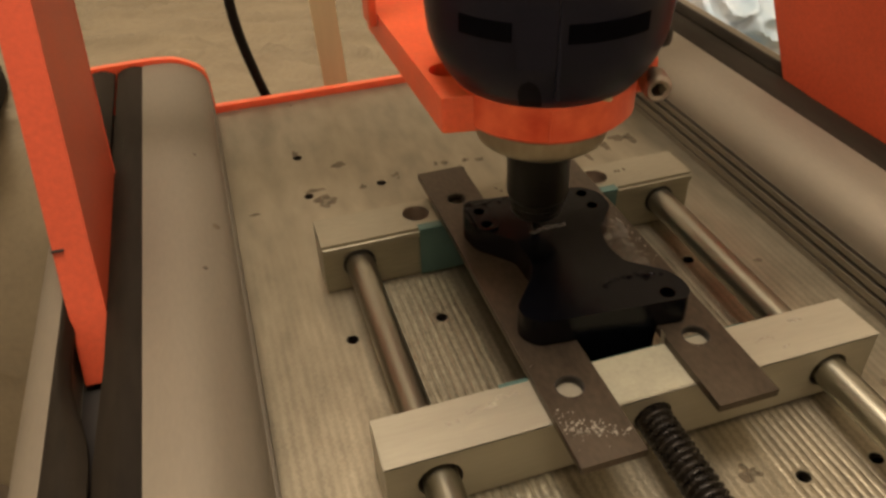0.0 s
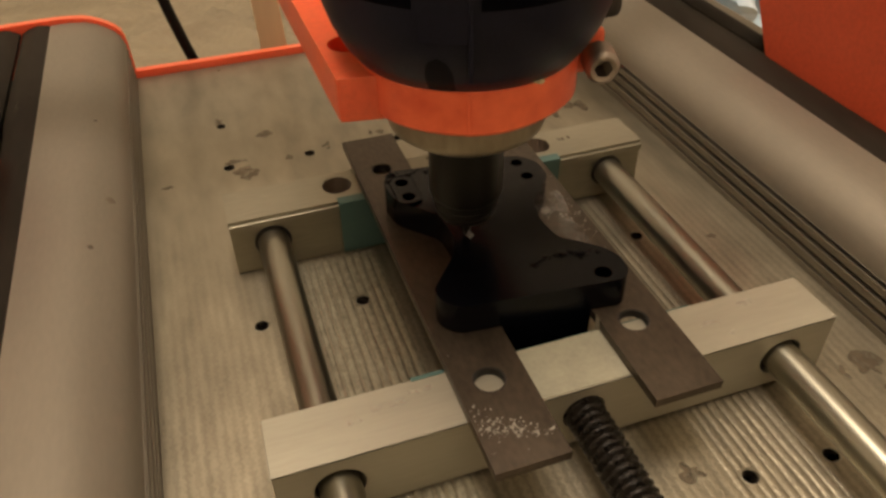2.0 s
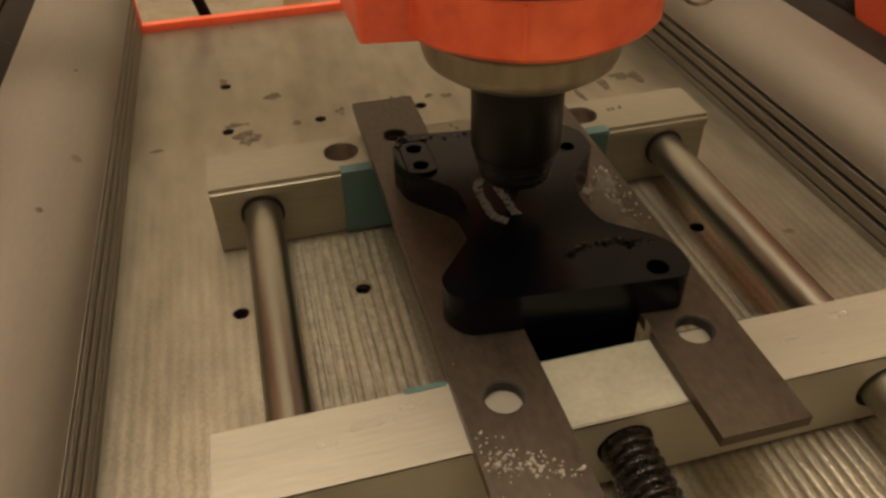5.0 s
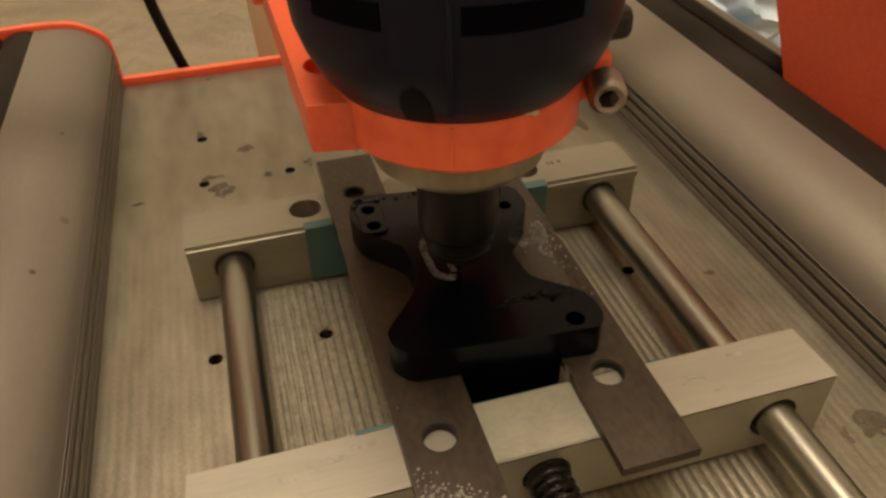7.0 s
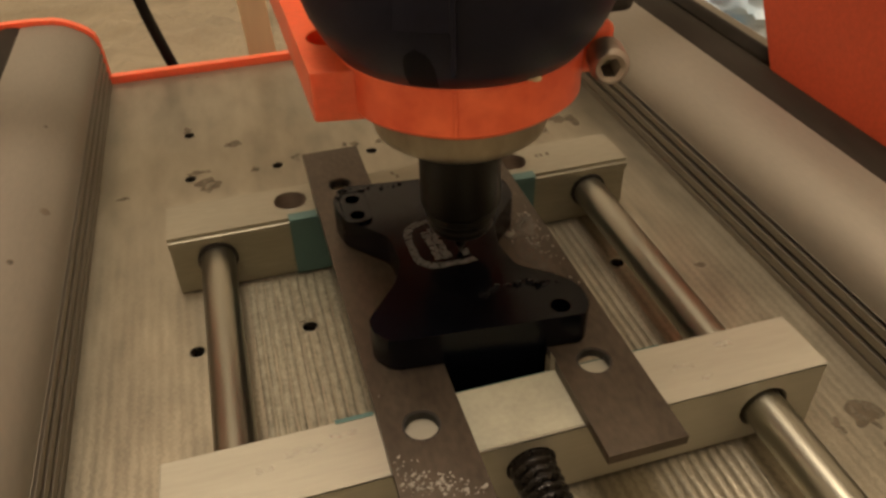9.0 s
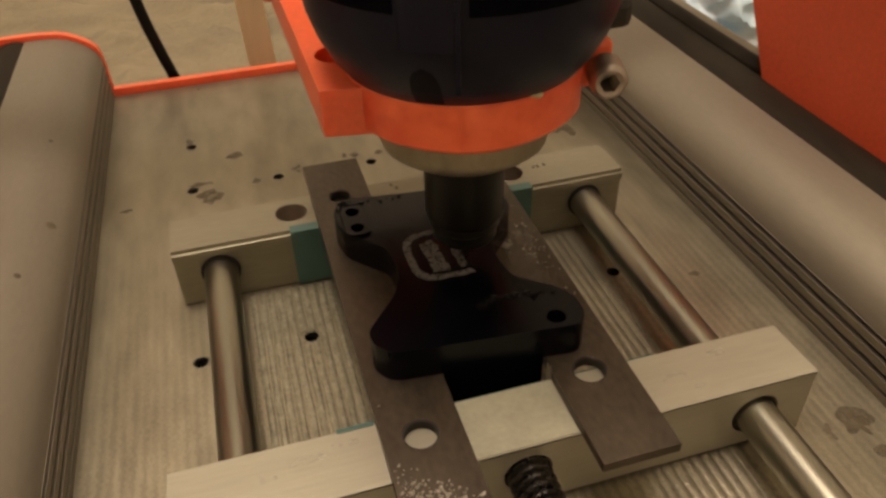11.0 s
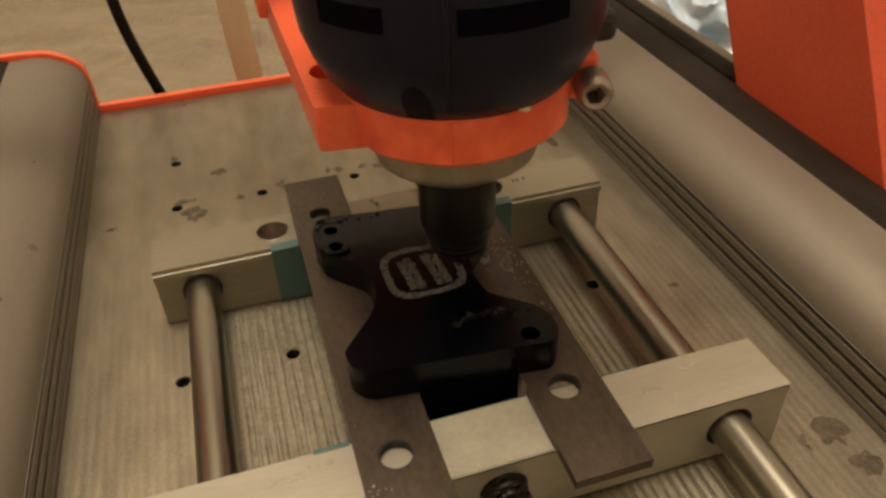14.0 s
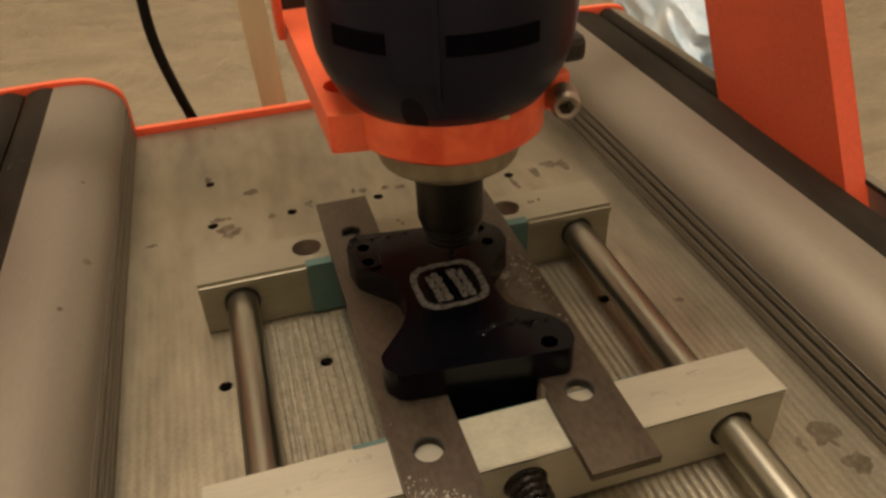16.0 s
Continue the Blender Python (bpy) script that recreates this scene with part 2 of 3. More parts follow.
def prism(outline, lo, hi, axis="z", holes=(), bm=None, bevel=0.0):
    """An outline with round holes, drawn from lo to hi along an axis. Outline and holes are in the other two axes."""
    bm = bm or bmesh.new()
    lay = {"z": lambda a, b, c: (a, b, c), "y": lambda a, b, c: (a, c, b), "x": lambda a, b, c: (c, a, b)}[axis]
    loops = [list(outline)]
    for a, b, r in holes:
        loops.append([(a + r * math.cos(2 * math.pi * k / 28), b + r * math.sin(2 * math.pi * k / 28)) for k in range(28)])
    ends = []
    for c in (lo, hi):
        rows, edges = [], []
        for loop in loops:
            vs = [bm.verts.new(lay(a, b, c)) for a, b in loop]
            rows.append(vs)
            edges += [bm.edges.new((vs[k - 1], vs[k])) for k in range(len(vs))]
        bmesh.ops.triangle_fill(bm, use_beauty=True, use_dissolve=False, edges=edges)
        ends.append(rows)
    for a, b in zip(*ends):
        for k in range(len(a)):
            bm.faces.new((a[k - 1], a[k], b[k], b[k - 1]))
    return bm


def soften(bm, size, low=-9.0):
    """Takes the sharp edges above a height off by a small chamfer."""
    bm.normal_update()
    sharp = [e for e in bm.edges if len(e.link_faces) == 2 and e.calc_face_angle(0) > 1.0 and min(v.co.z for v in e.verts) > low]
    bmesh.ops.bevel(bm, geom=sharp, offset=size, segments=2, affect="EDGES", profile=0.5, clamp_overlap=True)
    return bm


def rounded(points, r, steps=5):
    """An outline with each corner rounded by about r."""
    out = []
    n = len(points)
    for k in range(n):
        p0, p, p1 = (Vector(points[k - 1]), Vector(points[k]), Vector(points[(k + 1) % n]))
        a, b = p0 - p, p1 - p
        cut = min(r, a.length * 0.45, b.length * 0.45)
        s, e = p + a.normalized() * cut, p + b.normalized() * cut
        for i in range(steps + 1):
            f = i / steps
            out.append(tuple((1 - f) ** 2 * s + 2 * f * (1 - f) * p + f * f * e))
    return out


def rect(x0, x1, y0, y1):
    return [(x0, y0), (x1, y0), (x1, y1), (x0, y1)]


def tube(points, r, n=14, flat=1.0):
    """A smooth tube through places."""
    bm = bmesh.new()
    pts = [Vector(p) for p in points]
    fine = []
    for k in range(len(pts) - 1):
        p0, p1, p2, p3 = pts[max(k - 1, 0)], pts[k], pts[k + 1], pts[min(k + 2, len(pts) - 1)]
        for i in range(8):
            t = i / 8
            fine.append(0.5 * (2 * p1 + (p2 - p0) * t + (2 * p0 - 5 * p1 + 4 * p2 - p3) * t * t + (3 * p1 - p0 - 3 * p2 + p3) * t**3))
    fine.append(pts[-1])
    rows = []
    for k, p in enumerate(fine):
        d = (fine[min(k + 1, len(fine) - 1)] - fine[max(k - 1, 0)]).normalized()
        side = d.cross(Vector((0, 1, 0.01))).normalized()
        up = side.cross(d)
        rows.append([bm.verts.new(p + side * r * math.cos(2 * math.pi * i / n) + up * r * flat * math.sin(2 * math.pi * i / n)) for i in range(n)])
    for a, b in zip(rows, rows[1:]):
        for k in range(n):
            bm.faces.new((a[k - 1], a[k], b[k], b[k - 1]))
    bm.faces.new(rows[0])
    bm.faces.new(rows[-1])
    return bm


# ---- room ----
TABLE = -0.55


def room():
    x0, x1, y0, y1, z0, z1 = -10, 10, -9, 11.0, -5.4, 10.8
    floor = part("floor", box(x0, x1, y0, y1, z0 - 0.3, z0), FLOORING)
    tagged(floor, "brown board floor of a small room", "floor", kind="structure")
    ceiling = part("ceiling", box(x0, x1, y0, y1, z1, z1 + 0.3), PLASTER)
    tagged(ceiling, "plain cream plaster ceiling", "ceiling", kind="structure")
    for name, dims in (("wall_north", (x0, x1, y1, y1 + 0.5)), ("wall_south", (x0, x1, y0 - 0.5, y0)), ("wall_west", (x0 - 0.5, x0, y0, y1)), ("wall_east", (x1, x1 + 0.5, y0, y1))):
        tagged(part(name, box(*dims, z0, z1), PLASTER), "plain cream plaster wall", "wall", kind="structure")
    table = thing("worktable", "wide wooden worktable hidden under a cream cloth", "table")
    # Unseen front-left corner left out so that the cloth can hang there.
    part("tabletop", prism([(-1.25, -2.6), (4.5, -2.6), (4.5, 6.2), (-4.5, 6.2), (-4.5, 3.3), (-1.25, 3.3)], TABLE - 0.22, TABLE - 0.03), FLOORING, table)
    for x, y in ((-1.0, -2.3), (4.2, -2.3), (-4.2, 5.9), (4.2, 5.9)):
        part("leg", box(x - 0.2, x + 0.2, y - 0.2, y + 0.2, z0, TABLE - 0.22, 0.02), FLOORING, table)
    bm = bmesh.new()
    nx, ny = 300, 560
    grid = []
    for j in range(ny + 1):
        row = []
        for i in range(nx + 1):
            x, y = -4.6 + 9.2 * i / nx, -2.7 + 9.0 * j / ny
            wx, wy = x + 0.25 * noise.noise(Vector((x * 0.8, y * 0.8, 12))), y + 0.22 * noise.noise(Vector((x * 1.1, y * 0.9, 15)))
            where = min(1, max(0, 0.45 + 1.3 * noise.noise(Vector((x * 0.9 + 4, y * 0.9, 21)))))
            h = 0.060 * noise.noise(Vector((wx * 0.7, wy * 1.5, 1))) + 0.022 * noise.noise(Vector((wx * 1.6 + 3, wy * 4.2 + 1.2 * wx, 4)))
            h += 0.075 * (1 - abs(noise.noise(Vector((wx * 1.1, wy * 4.0 + 1.6 * wx, 9))))) ** 9
            h += (0.25 + where) * (0.050 * (1 - abs(noise.noise(Vector((wx * 2.0 + 7, wy * 8.5 + 2.2 * wx, 5))))) ** 8 + 0.022 * (1 - abs(noise.noise(Vector((wx * 3.2 + 2, wy * 15 - 2.5 * wx, 2))))) ** 7)
            under = min(1, max(0, (abs(x) - 1.1) / 0.5, (y - 1.7) / 0.5))
            # Cloth falls away left of the machine; the slope is added to darken it.
            hang = max(0, -1.3 - x) * min(1, max(0, (3.3 - y) / 0.6))
            row.append(bm.verts.new((x + 0.85 * hang - 0.5 * h * min(1, hang), y, TABLE + 0.06 * under + h * under * max(0.1, 1 - 4 * hang) - 0.9 * hang)))
        grid.append(row)
    for a, b in zip(grid, grid[1:]):
        for i in range(nx):
            bm.faces.new((a[i], a[i + 1], b[i + 1], b[i]))
    cloth = part("tablecloth", bm, CLOTH, smooth=True)
    cloth.data.set_sharp_from_angle(angle=radians(180))
    tagged(cloth, "creased cream cloth spread over the worktable", "cloth")
    lamp = thing("ceiling_lamp", "round warm white ceiling lamp", "lamp")
    bm = lathe([(1.1, 0), (1.1, 0.25), (1.0, 0.38), (0.3, 0.38)], 48, -0.467, 0.867)
    for v in bm.verts:
        v.co.z += 10.2
    part("shade", bm, GLOW, lamp)


room()


# ---- machine frame ----
def bed():
    holes = [(-0.458, 1.335, 0.0138), (-0.461, 1.104, 0.0138), (-0.245, 1.103, 0.0138), (0.0, 1.098, 0.0138), (0.39, 1.083, 0.0138), (-0.253, 0.481, 0.0138), (-0.466, 0.476, 0.0138), (0.399, 0.479, 0.0138), (0.247, -0.156, 0.0138), (0.402, -0.165, 0.0138), (-0.425, 1.708, 0.004)]
    base = part("bed", prism(rect(-0.678, 0.678, -1.5, 1.742), -0.09, 0.0, holes=holes), BED)
    tagged(base, "grey-brown machined bed plate with tool marks and tapped holes", "machine bed", kind="structure")
    rng = random.Random(4)
    for x, y, w, h in ((-0.422, 1.062, 0.035, 0.04), (-0.345, 1.245, 0.028, 0.02), (-0.196, 1.127, 0.018, 0.02), (0.158, -0.115, 0.03, 0.022), (0.609, -0.023, 0.035, 0.04), (0.55, -0.02, 0.014, 0.018), (-0.036, 1.148, 0.012, 0.016), (-0.062, 1.152, 0.01, 0.014), (0.466, 1.073, 0.016, 0.04), (0.524, 1.1, 0.03, 0.025), (0.56, 1.085, 0.02, 0.03), (0.39, 1.03, 0.012, 0.035), (-0.44, 1.13, 0.04, 0.012), (-0.62, 1.06, 0.02, 0.008), (0.62, -0.09, 0.03, 0.03), (0.56, 0.42, 0.012, 0.01), (-0.46, 1.36, 0.02, 0.02), (-0.30, 1.10, 0.02, 0.012), (0.03, 1.14, 0.02, 0.012), (0.07, 1.13, 0.018, 0.014)):
        bm = bmesh.new()
        ph = rng.random() * 9
        ring = []
        for k in range(30):
            a = 2 * math.pi * k / 30
            s = 0.75 + 0.75 * noise.noise(Vector((math.cos(a) * 1.3 + ph, math.sin(a) * 1.3, ph)))
            ring.append(bm.verts.new((x + w * s * math.cos(a), y + h * s * math.sin(a), 0.0008)))
        bm.faces.new(ring)
        part("stain", bm, STAIN, base)
    # Low lengthwise ribs in the two bands beside the bars, broken round the holes.
    for k in range(20):
        x = (-0.352 + 0.0175 * k) if k < 10 else (0.222 + 0.0175 * (k - 10))
        stops = [(-1.2, 0.64)]
        for hx, hy, hr in holes:
            if abs(hx - x) < 0.020:
                stops = [piece for a, b in stops for piece in ((a, hy - 0.018), (hy + 0.018, b)) if hy > a and hy < b] or stops
        for a, b in stops:
            w, top = 0.0064 + 0.0010 * rng.random(), (0.0026 + 0.0012 * rng.random()) * (0.85 if k < 10 else 0.38)
            outline = [(x + w * math.cos(math.pi * i / 6), 0.0002 + top * math.sin(math.pi * i / 6)) for i in range(7)]
            bm, rows, n = bmesh.new(), [], max(2, int((b - a) / 0.02))
            for i in range(n + 1):
                y = a + (b - a) * i / n
                worn = 0.72 + 0.9 * noise.noise(Vector((x * 40, y * 26, 3)))
                rows.append([bm.verts.new((px + 0.0016 * noise.noise(Vector((x * 90, y * 14, 7))), y, 0.0002 + max(0.15, worn) * (pz - 0.0002))) for px, pz in outline])
            for r0, r1 in zip(rows, rows[1:]):
                for i in range(len(r0)):
                    bm.faces.new((r0[i - 1], r0[i], r1[i], r1[i - 1]))
            bm.faces.new(rows[0])
            bm.faces.new(rows[-1])
            part("rib", bm, RIB if k < 10 else BED, base, smooth=True)
    for hx, hy, hr in holes[:-1]:
        part("chamfer", lathe([(hr + 0.0026, 0.0005), (hr + 0.0012, 0.0007), (hr - 0.0012, -0.0030)], 24, hx, hy, closed=False), STEEL, base, "bright chamfer of a tapped hole", smooth=True)
        # Dark sleeve: the shade inside the hole is put into its colour.
        part("tapped_hole", lathe([(hr - 0.0004, -0.089), (hr - 0.0004, -0.0012), (hr - 0.0022, -0.004), (hr - 0.0022, -0.089)], 24, hx, hy, closed=False), OILED, base, "dark sleeve painted as the shade in a tapped hole", smooth=True)
    # Black plate added below, so the open holes end in painted shade.
    plug = part("bed_underside", box(-0.678, 0.678, -1.5, 1.742, -0.13, -0.092), BLACK)
    tagged(plug, "black plate under the bed that darkens its holes", "machine bed", kind="structure")


RAIL_TOP = [(0.681, 0.112), (0.684, 0.128), (0.691, 0.146), (0.703, 0.161), (0.719, 0.174), (0.737, 0.185), (0.757, 0.195), (0.782, 0.2015), (0.812, 0.2045), (0.842, 0.2055), (0.868, 0.2045)]


def rail_height(x):
    for (x0, z0), (x1, z1) in zip(RAIL_TOP, RAIL_TOP[1:]):
        if x0 <= x <= x1:
            return z0 + (z1 - z0) * (x - x0) / (x1 - x0)
    return RAIL_TOP[-1][1]


def profile(side):
    """Half section of a side rail: grooved inner face, wide rounded shoulder, flat top up to the lip, outer flank."""
    pts = [(0.679, -0.13)]
    for z in (0.018, 0.047, 0.077, 0.106):
        g = 0.003 if z < 0.02 else 0.0058
        pts += [(0.679, z - g), (0.706, z - g), (0.706, z + g), (0.680, z + g)]
    edge = 0.873 if side < 0 else 0.858
    pts += RAIL_TOP[:-1] + [(edge, 0.2045)]
    pts += [(edge, 0.05), (1.030, 0.05), (1.030, 0.203), (1.052, 0.2025), (1.070, 0.197), (1.082, 0.186), (1.088, 0.168), (1.088, -0.5), (0.70, -0.5), (0.70, -0.13)]
    return [(side * x, z) for x, z in pts]


def lip(side, a, b, slit):
    """A rubber lip between a and b; its free edge (at the slit) sags and is pressed aside where the gantry plate passes."""
    bm = bmesh.new()
    n, stations = 8, [-1.49 + 3.232 * k / 60 for k in range(61)]
    rows = []
    for y in stations:
        spread = max(0.0, min(1.0, (y - 0.12) / 0.28, ((1.19 if side < 0 else 0.93) - y) / 0.12))
        spread = spread * spread * (3 - 2 * spread)
        outer = slit == "low"
        lo, hi = (a + 0.052 * spread, b) if outer else (a, b - 0.008 * spread)
        top, bot = [], []
        for k in range(n + 1):
            f = k / n
            free = 1 - f if outer else f
            z = 0.2045 + 0.007 * math.sin(math.pi * f) - (0.012 + 0.02 * spread * outer) * free**2
            top.append(bm.verts.new((side * (lo + (hi - lo) * f), y, z)))
            bot.append(bm.verts.new((side * (lo + (hi - lo) * f), y, z - 0.008)))
        rows.append(top + bot[::-1])
    for r0, r1 in zip(rows, rows[1:]):
        for k in range(len(r0)):
            bm.faces.new((r0[k - 1], r0[k], r1[k], r1[k - 1]))
    bm.faces.new(rows[0])
    bm.faces.new(rows[-1])
    return bm


def rails():
    for side in (-1, 1):
        rail = thing("side_rail", "rounded satin aluminium side rail with grooves and black lip seal", "rail", "side rails of the machine")
        part("profile", prism(profile(side), -1.5, 1.745, "y"), ANODISED, rail, smooth=True)
        part("lip_seal", lip(side, *((0.8745, 0.953) if side < 0 else (0.8595, 0.980)), "high"), RUBBER, rail, "black rubber lip seal", smooth=True)
        part("lip_seal", lip(side, 0.960 if side < 0 else 0.986, 1.0285, "low"), RUBBER, rail, "black rubber lip seal", smooth=True)
        # Black strip on the slot floor, painting the shade down there.
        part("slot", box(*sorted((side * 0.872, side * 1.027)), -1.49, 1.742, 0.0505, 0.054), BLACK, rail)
        if side < 0:
            for x, y, r in ((-0.713, 0.782, 0.0075), (-0.745, 0.60, 0.005), (-0.742, 1.12, 0.004)):
                bm = bmesh.new()
                bm.faces.new([bm.verts.new((x + r * (1 + 0.4 * math.sin(3 * k)) * math.cos(k * math.pi / 8), y + 1.6 * r * math.sin(k * math.pi / 8), 0)) for k in range(16)])
                for v in bm.verts:
                    v.co.z = rail_height(-v.co.x) + 0.0012
                part("stain", bm, STAIN, rail)
            for k, (x, y) in enumerate(((-0.925, 1.20), (-0.918, 1.212), (-0.910, 1.222), (-0.902, 1.268), (-0.896, 1.262))):
                mark = box(-0.0012, 0.0012, -0.016, 0.016, 0.2105, 0.2119)
                bmesh.ops.transform(mark, matrix=Matrix.Translation((x, y, 0)) @ Matrix.Rotation(radians(24 + 9 * (k % 3)), 4, "Z"), verts=mark.verts)
                part("scratch", mark, SCUFF, rail, "pale scratch")
    # Orange end plate: a lip over the bed, a thin line over the rails.
    inner = [(0.675, 0.0235), (0.676, 0.10), (0.679, 0.135), (0.686, 0.158), (0.700, 0.175), (0.719, 0.1885), (0.740, 0.200), (0.760, 0.209), (0.785, 0.2155), (0.84, 0.2195), (0.90, 0.2195), (1.02, 0.2165), (1.06, 0.212), (1.085, 0.20), (1.098, 0.17)]
    outline = inner + [(1.098, -0.54), (-1.098, -0.54)] + [(-x, z) for x, z in reversed(inner)]
    plate = part("end_plate", soften(prism(outline, 1.746, 1.768, "y"), 0.0018, 0.0), ORANGE)
    tagged(plate, "orange plastic end plate behind bed and rails", "end plate")


bed()
rails()


# ---- vice ----
def vice():
    v = thing("machine_vice", "low aluminium machine vice with steel rods and black lead screw", "vice")
    holes = [(-0.403, 0.075, 0.0415), (0.403, 0.075, 0.0415), (0.012, 0.082, 0.039)]
    front_jaw = part("front_jaw", soften(prism(rect(-0.5, 0.5, 0.007, 0.142), 0.0, 0.1135, "y", holes), 0.0022, 0.13), JAW, v, "movable brushed aluminium jaw")
    back_jaw = part("back_jaw", prism(rect(-0.489, 0.489, 0.654, 0.768), 0.003, 0.1405, "z", [(-0.242, 0.716, 0.0325), (0.242, 0.716, 0.0325)]), DARKER_JAW, v, "fixed aluminium jaw with two large bores")
    for x in (-0.242, 0.242):
        # Grey plug added as a floor, so the bore's inside is not black.
        part("bore_plug", lathe([(0.0316, 0.070), (0.0316, 0.094), (0.030, 0.097), (0.002, 0.097)], 32, x, 0.716), DULL_STEEL, back_jaw, "grey plug added to lighten the inside of the bore", smooth=True)
        part("bore_rim", lathe([(0.0350, 0.1408), (0.0338, 0.1412), (0.0322, 0.1385)], 36, x, 0.716, closed=False), STEEL, back_jaw, "bright chamfered rim of the bore", smooth=True)
        part("bore_wall", lathe([(0.0322, 0.1385), (0.0322, 0.086)], 36, x, 0.716, closed=False), DULL_STEEL, back_jaw, "smooth reamed bore wall", smooth=True)
    part("jaw_lip", box(-0.489, 0.489, 0.645, 0.6535, 0.118, 0.1345, 0.002), DARKER_JAW, back_jaw)
    for x in (-0.403, 0.403):
        part("guide_rod", rod(x, 0.075, 0.0335, -1.1, 0.652), STEEL, v, "polished steel guide rod", smooth=True)
        # Black discs painted as the shade where the rods enter the jaws.
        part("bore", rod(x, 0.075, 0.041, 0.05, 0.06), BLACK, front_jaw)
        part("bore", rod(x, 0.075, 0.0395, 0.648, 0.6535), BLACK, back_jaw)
    for x, y in ((0.302, 0.722), (0.312, 0.722), (0.328, 0.724), (-0.02, 0.752), (-0.012, 0.737)):
        part("stamped_mark", box(x, x + 0.006, y - 0.006, y + 0.006, 0.1402, 0.1409), STAIN, back_jaw)
    for x, y, w, d in ((-0.30, 0.075, 0.03, 0.006), (-0.245, 0.088, 0.02, 0.005), (-0.36, 0.06, 0.012, 0.006), (0.28, 0.06, 0.02, 0.006), (0.37, 0.085, 0.014, 0.006), (0.31, 0.03, 0.01, 0.004)):
        part("scuff", box(x - w, x + w, y - d, y + d, 0.1415, 0.1424), SCUFF, front_jaw, "pale scuff")
    # Lead screw: radius swells along a helix.
    bm = bmesh.new()
    n, pitch, y0, y1 = 28, 0.0150, -1.1, 0.10
    steps = 6 * int((y1 - y0) / pitch)
    rows = []
    for j in range(steps + 1):
        y = y0 + (y1 - y0) * j / steps
        ring = []
        for k in range(n):
            a = 2 * math.pi * k / n
            r = 0.0305 + 0.005 * math.tanh(2.2 * math.sin(2 * math.pi * y / pitch + a))
            ring.append(bm.verts.new((0.012 + r * math.cos(a), y, 0.082 + r * math.sin(a))))
        rows.append(ring)
    for a, b in zip(rows, rows[1:]):
        for k in range(n):
            bm.faces.new((a[k - 1], a[k], b[k], b[k - 1]))
    part("lead_screw", bm, OILED, v, "oily black coarse-threaded lead screw", smooth=True)
    for y0, y1, top, jaw in ((0.6445, 0.6475, 0.1355, back_jaw), (0.1138, 0.1162, 0.1405, front_jaw)):
        part("jaw_tape", box(-0.253, 0.272, y0, y1, 0.006, top), TAPE, jaw, "strip of teal masking tape on the jaw")
    part("jaw_tape", box(-0.253, -0.197, 0.1085, 0.1165, 0.1423, 0.1432), TAPE, front_jaw)
    part("masking_strip", box(-0.0715, 0.0915, 0.003, 0.1125, 0.1421, 0.1434, 0.0005), PALE, front_jaw, "pale scuffed masking strip")
    part("jaw_tape", box(-0.253, -0.196, 0.641, 0.665, 0.1365, 0.1425), TAPE, back_jaw)
    part("jaw_tape", box(0.2, 0.272, 0.641, 0.665, 0.1365, 0.1425), TAPE, back_jaw)
    for a, b, front in ((-0.1945, -0.073, -0.114), (0.0925, 0.2135, -0.072)):
        c = (a + b) / 2
        bar = thing("support_bar", "flat dark steel bar with holes lying across the vice jaws", "steel bar", "bars across the vice")
        spots = [(c - 0.003, front + 0.171, 0.0278), (c - 0.003, front + 0.829, 0.0235)]
        part("plate", soften(prism(rect(a, b, front, front + 0.972), 0.143, 0.160, "z", spots), 0.0012), DARK_STEEL, bar)
        for x, y, r in spots:
            # Black sleeve: shade on the hole's wall is put into its colour.
            part("bore", lathe([(r - 0.0005, 0.1432), (r - 0.0005, 0.1585), (r - 0.003, 0.1585), (r - 0.003, 0.1432)], 36, x, y, closed=False), BLACK, bar, "black sleeve, the drilled hole's shade put into its colour", smooth=True)


vice()


# ---- workpiece ----
TOP = 0.222


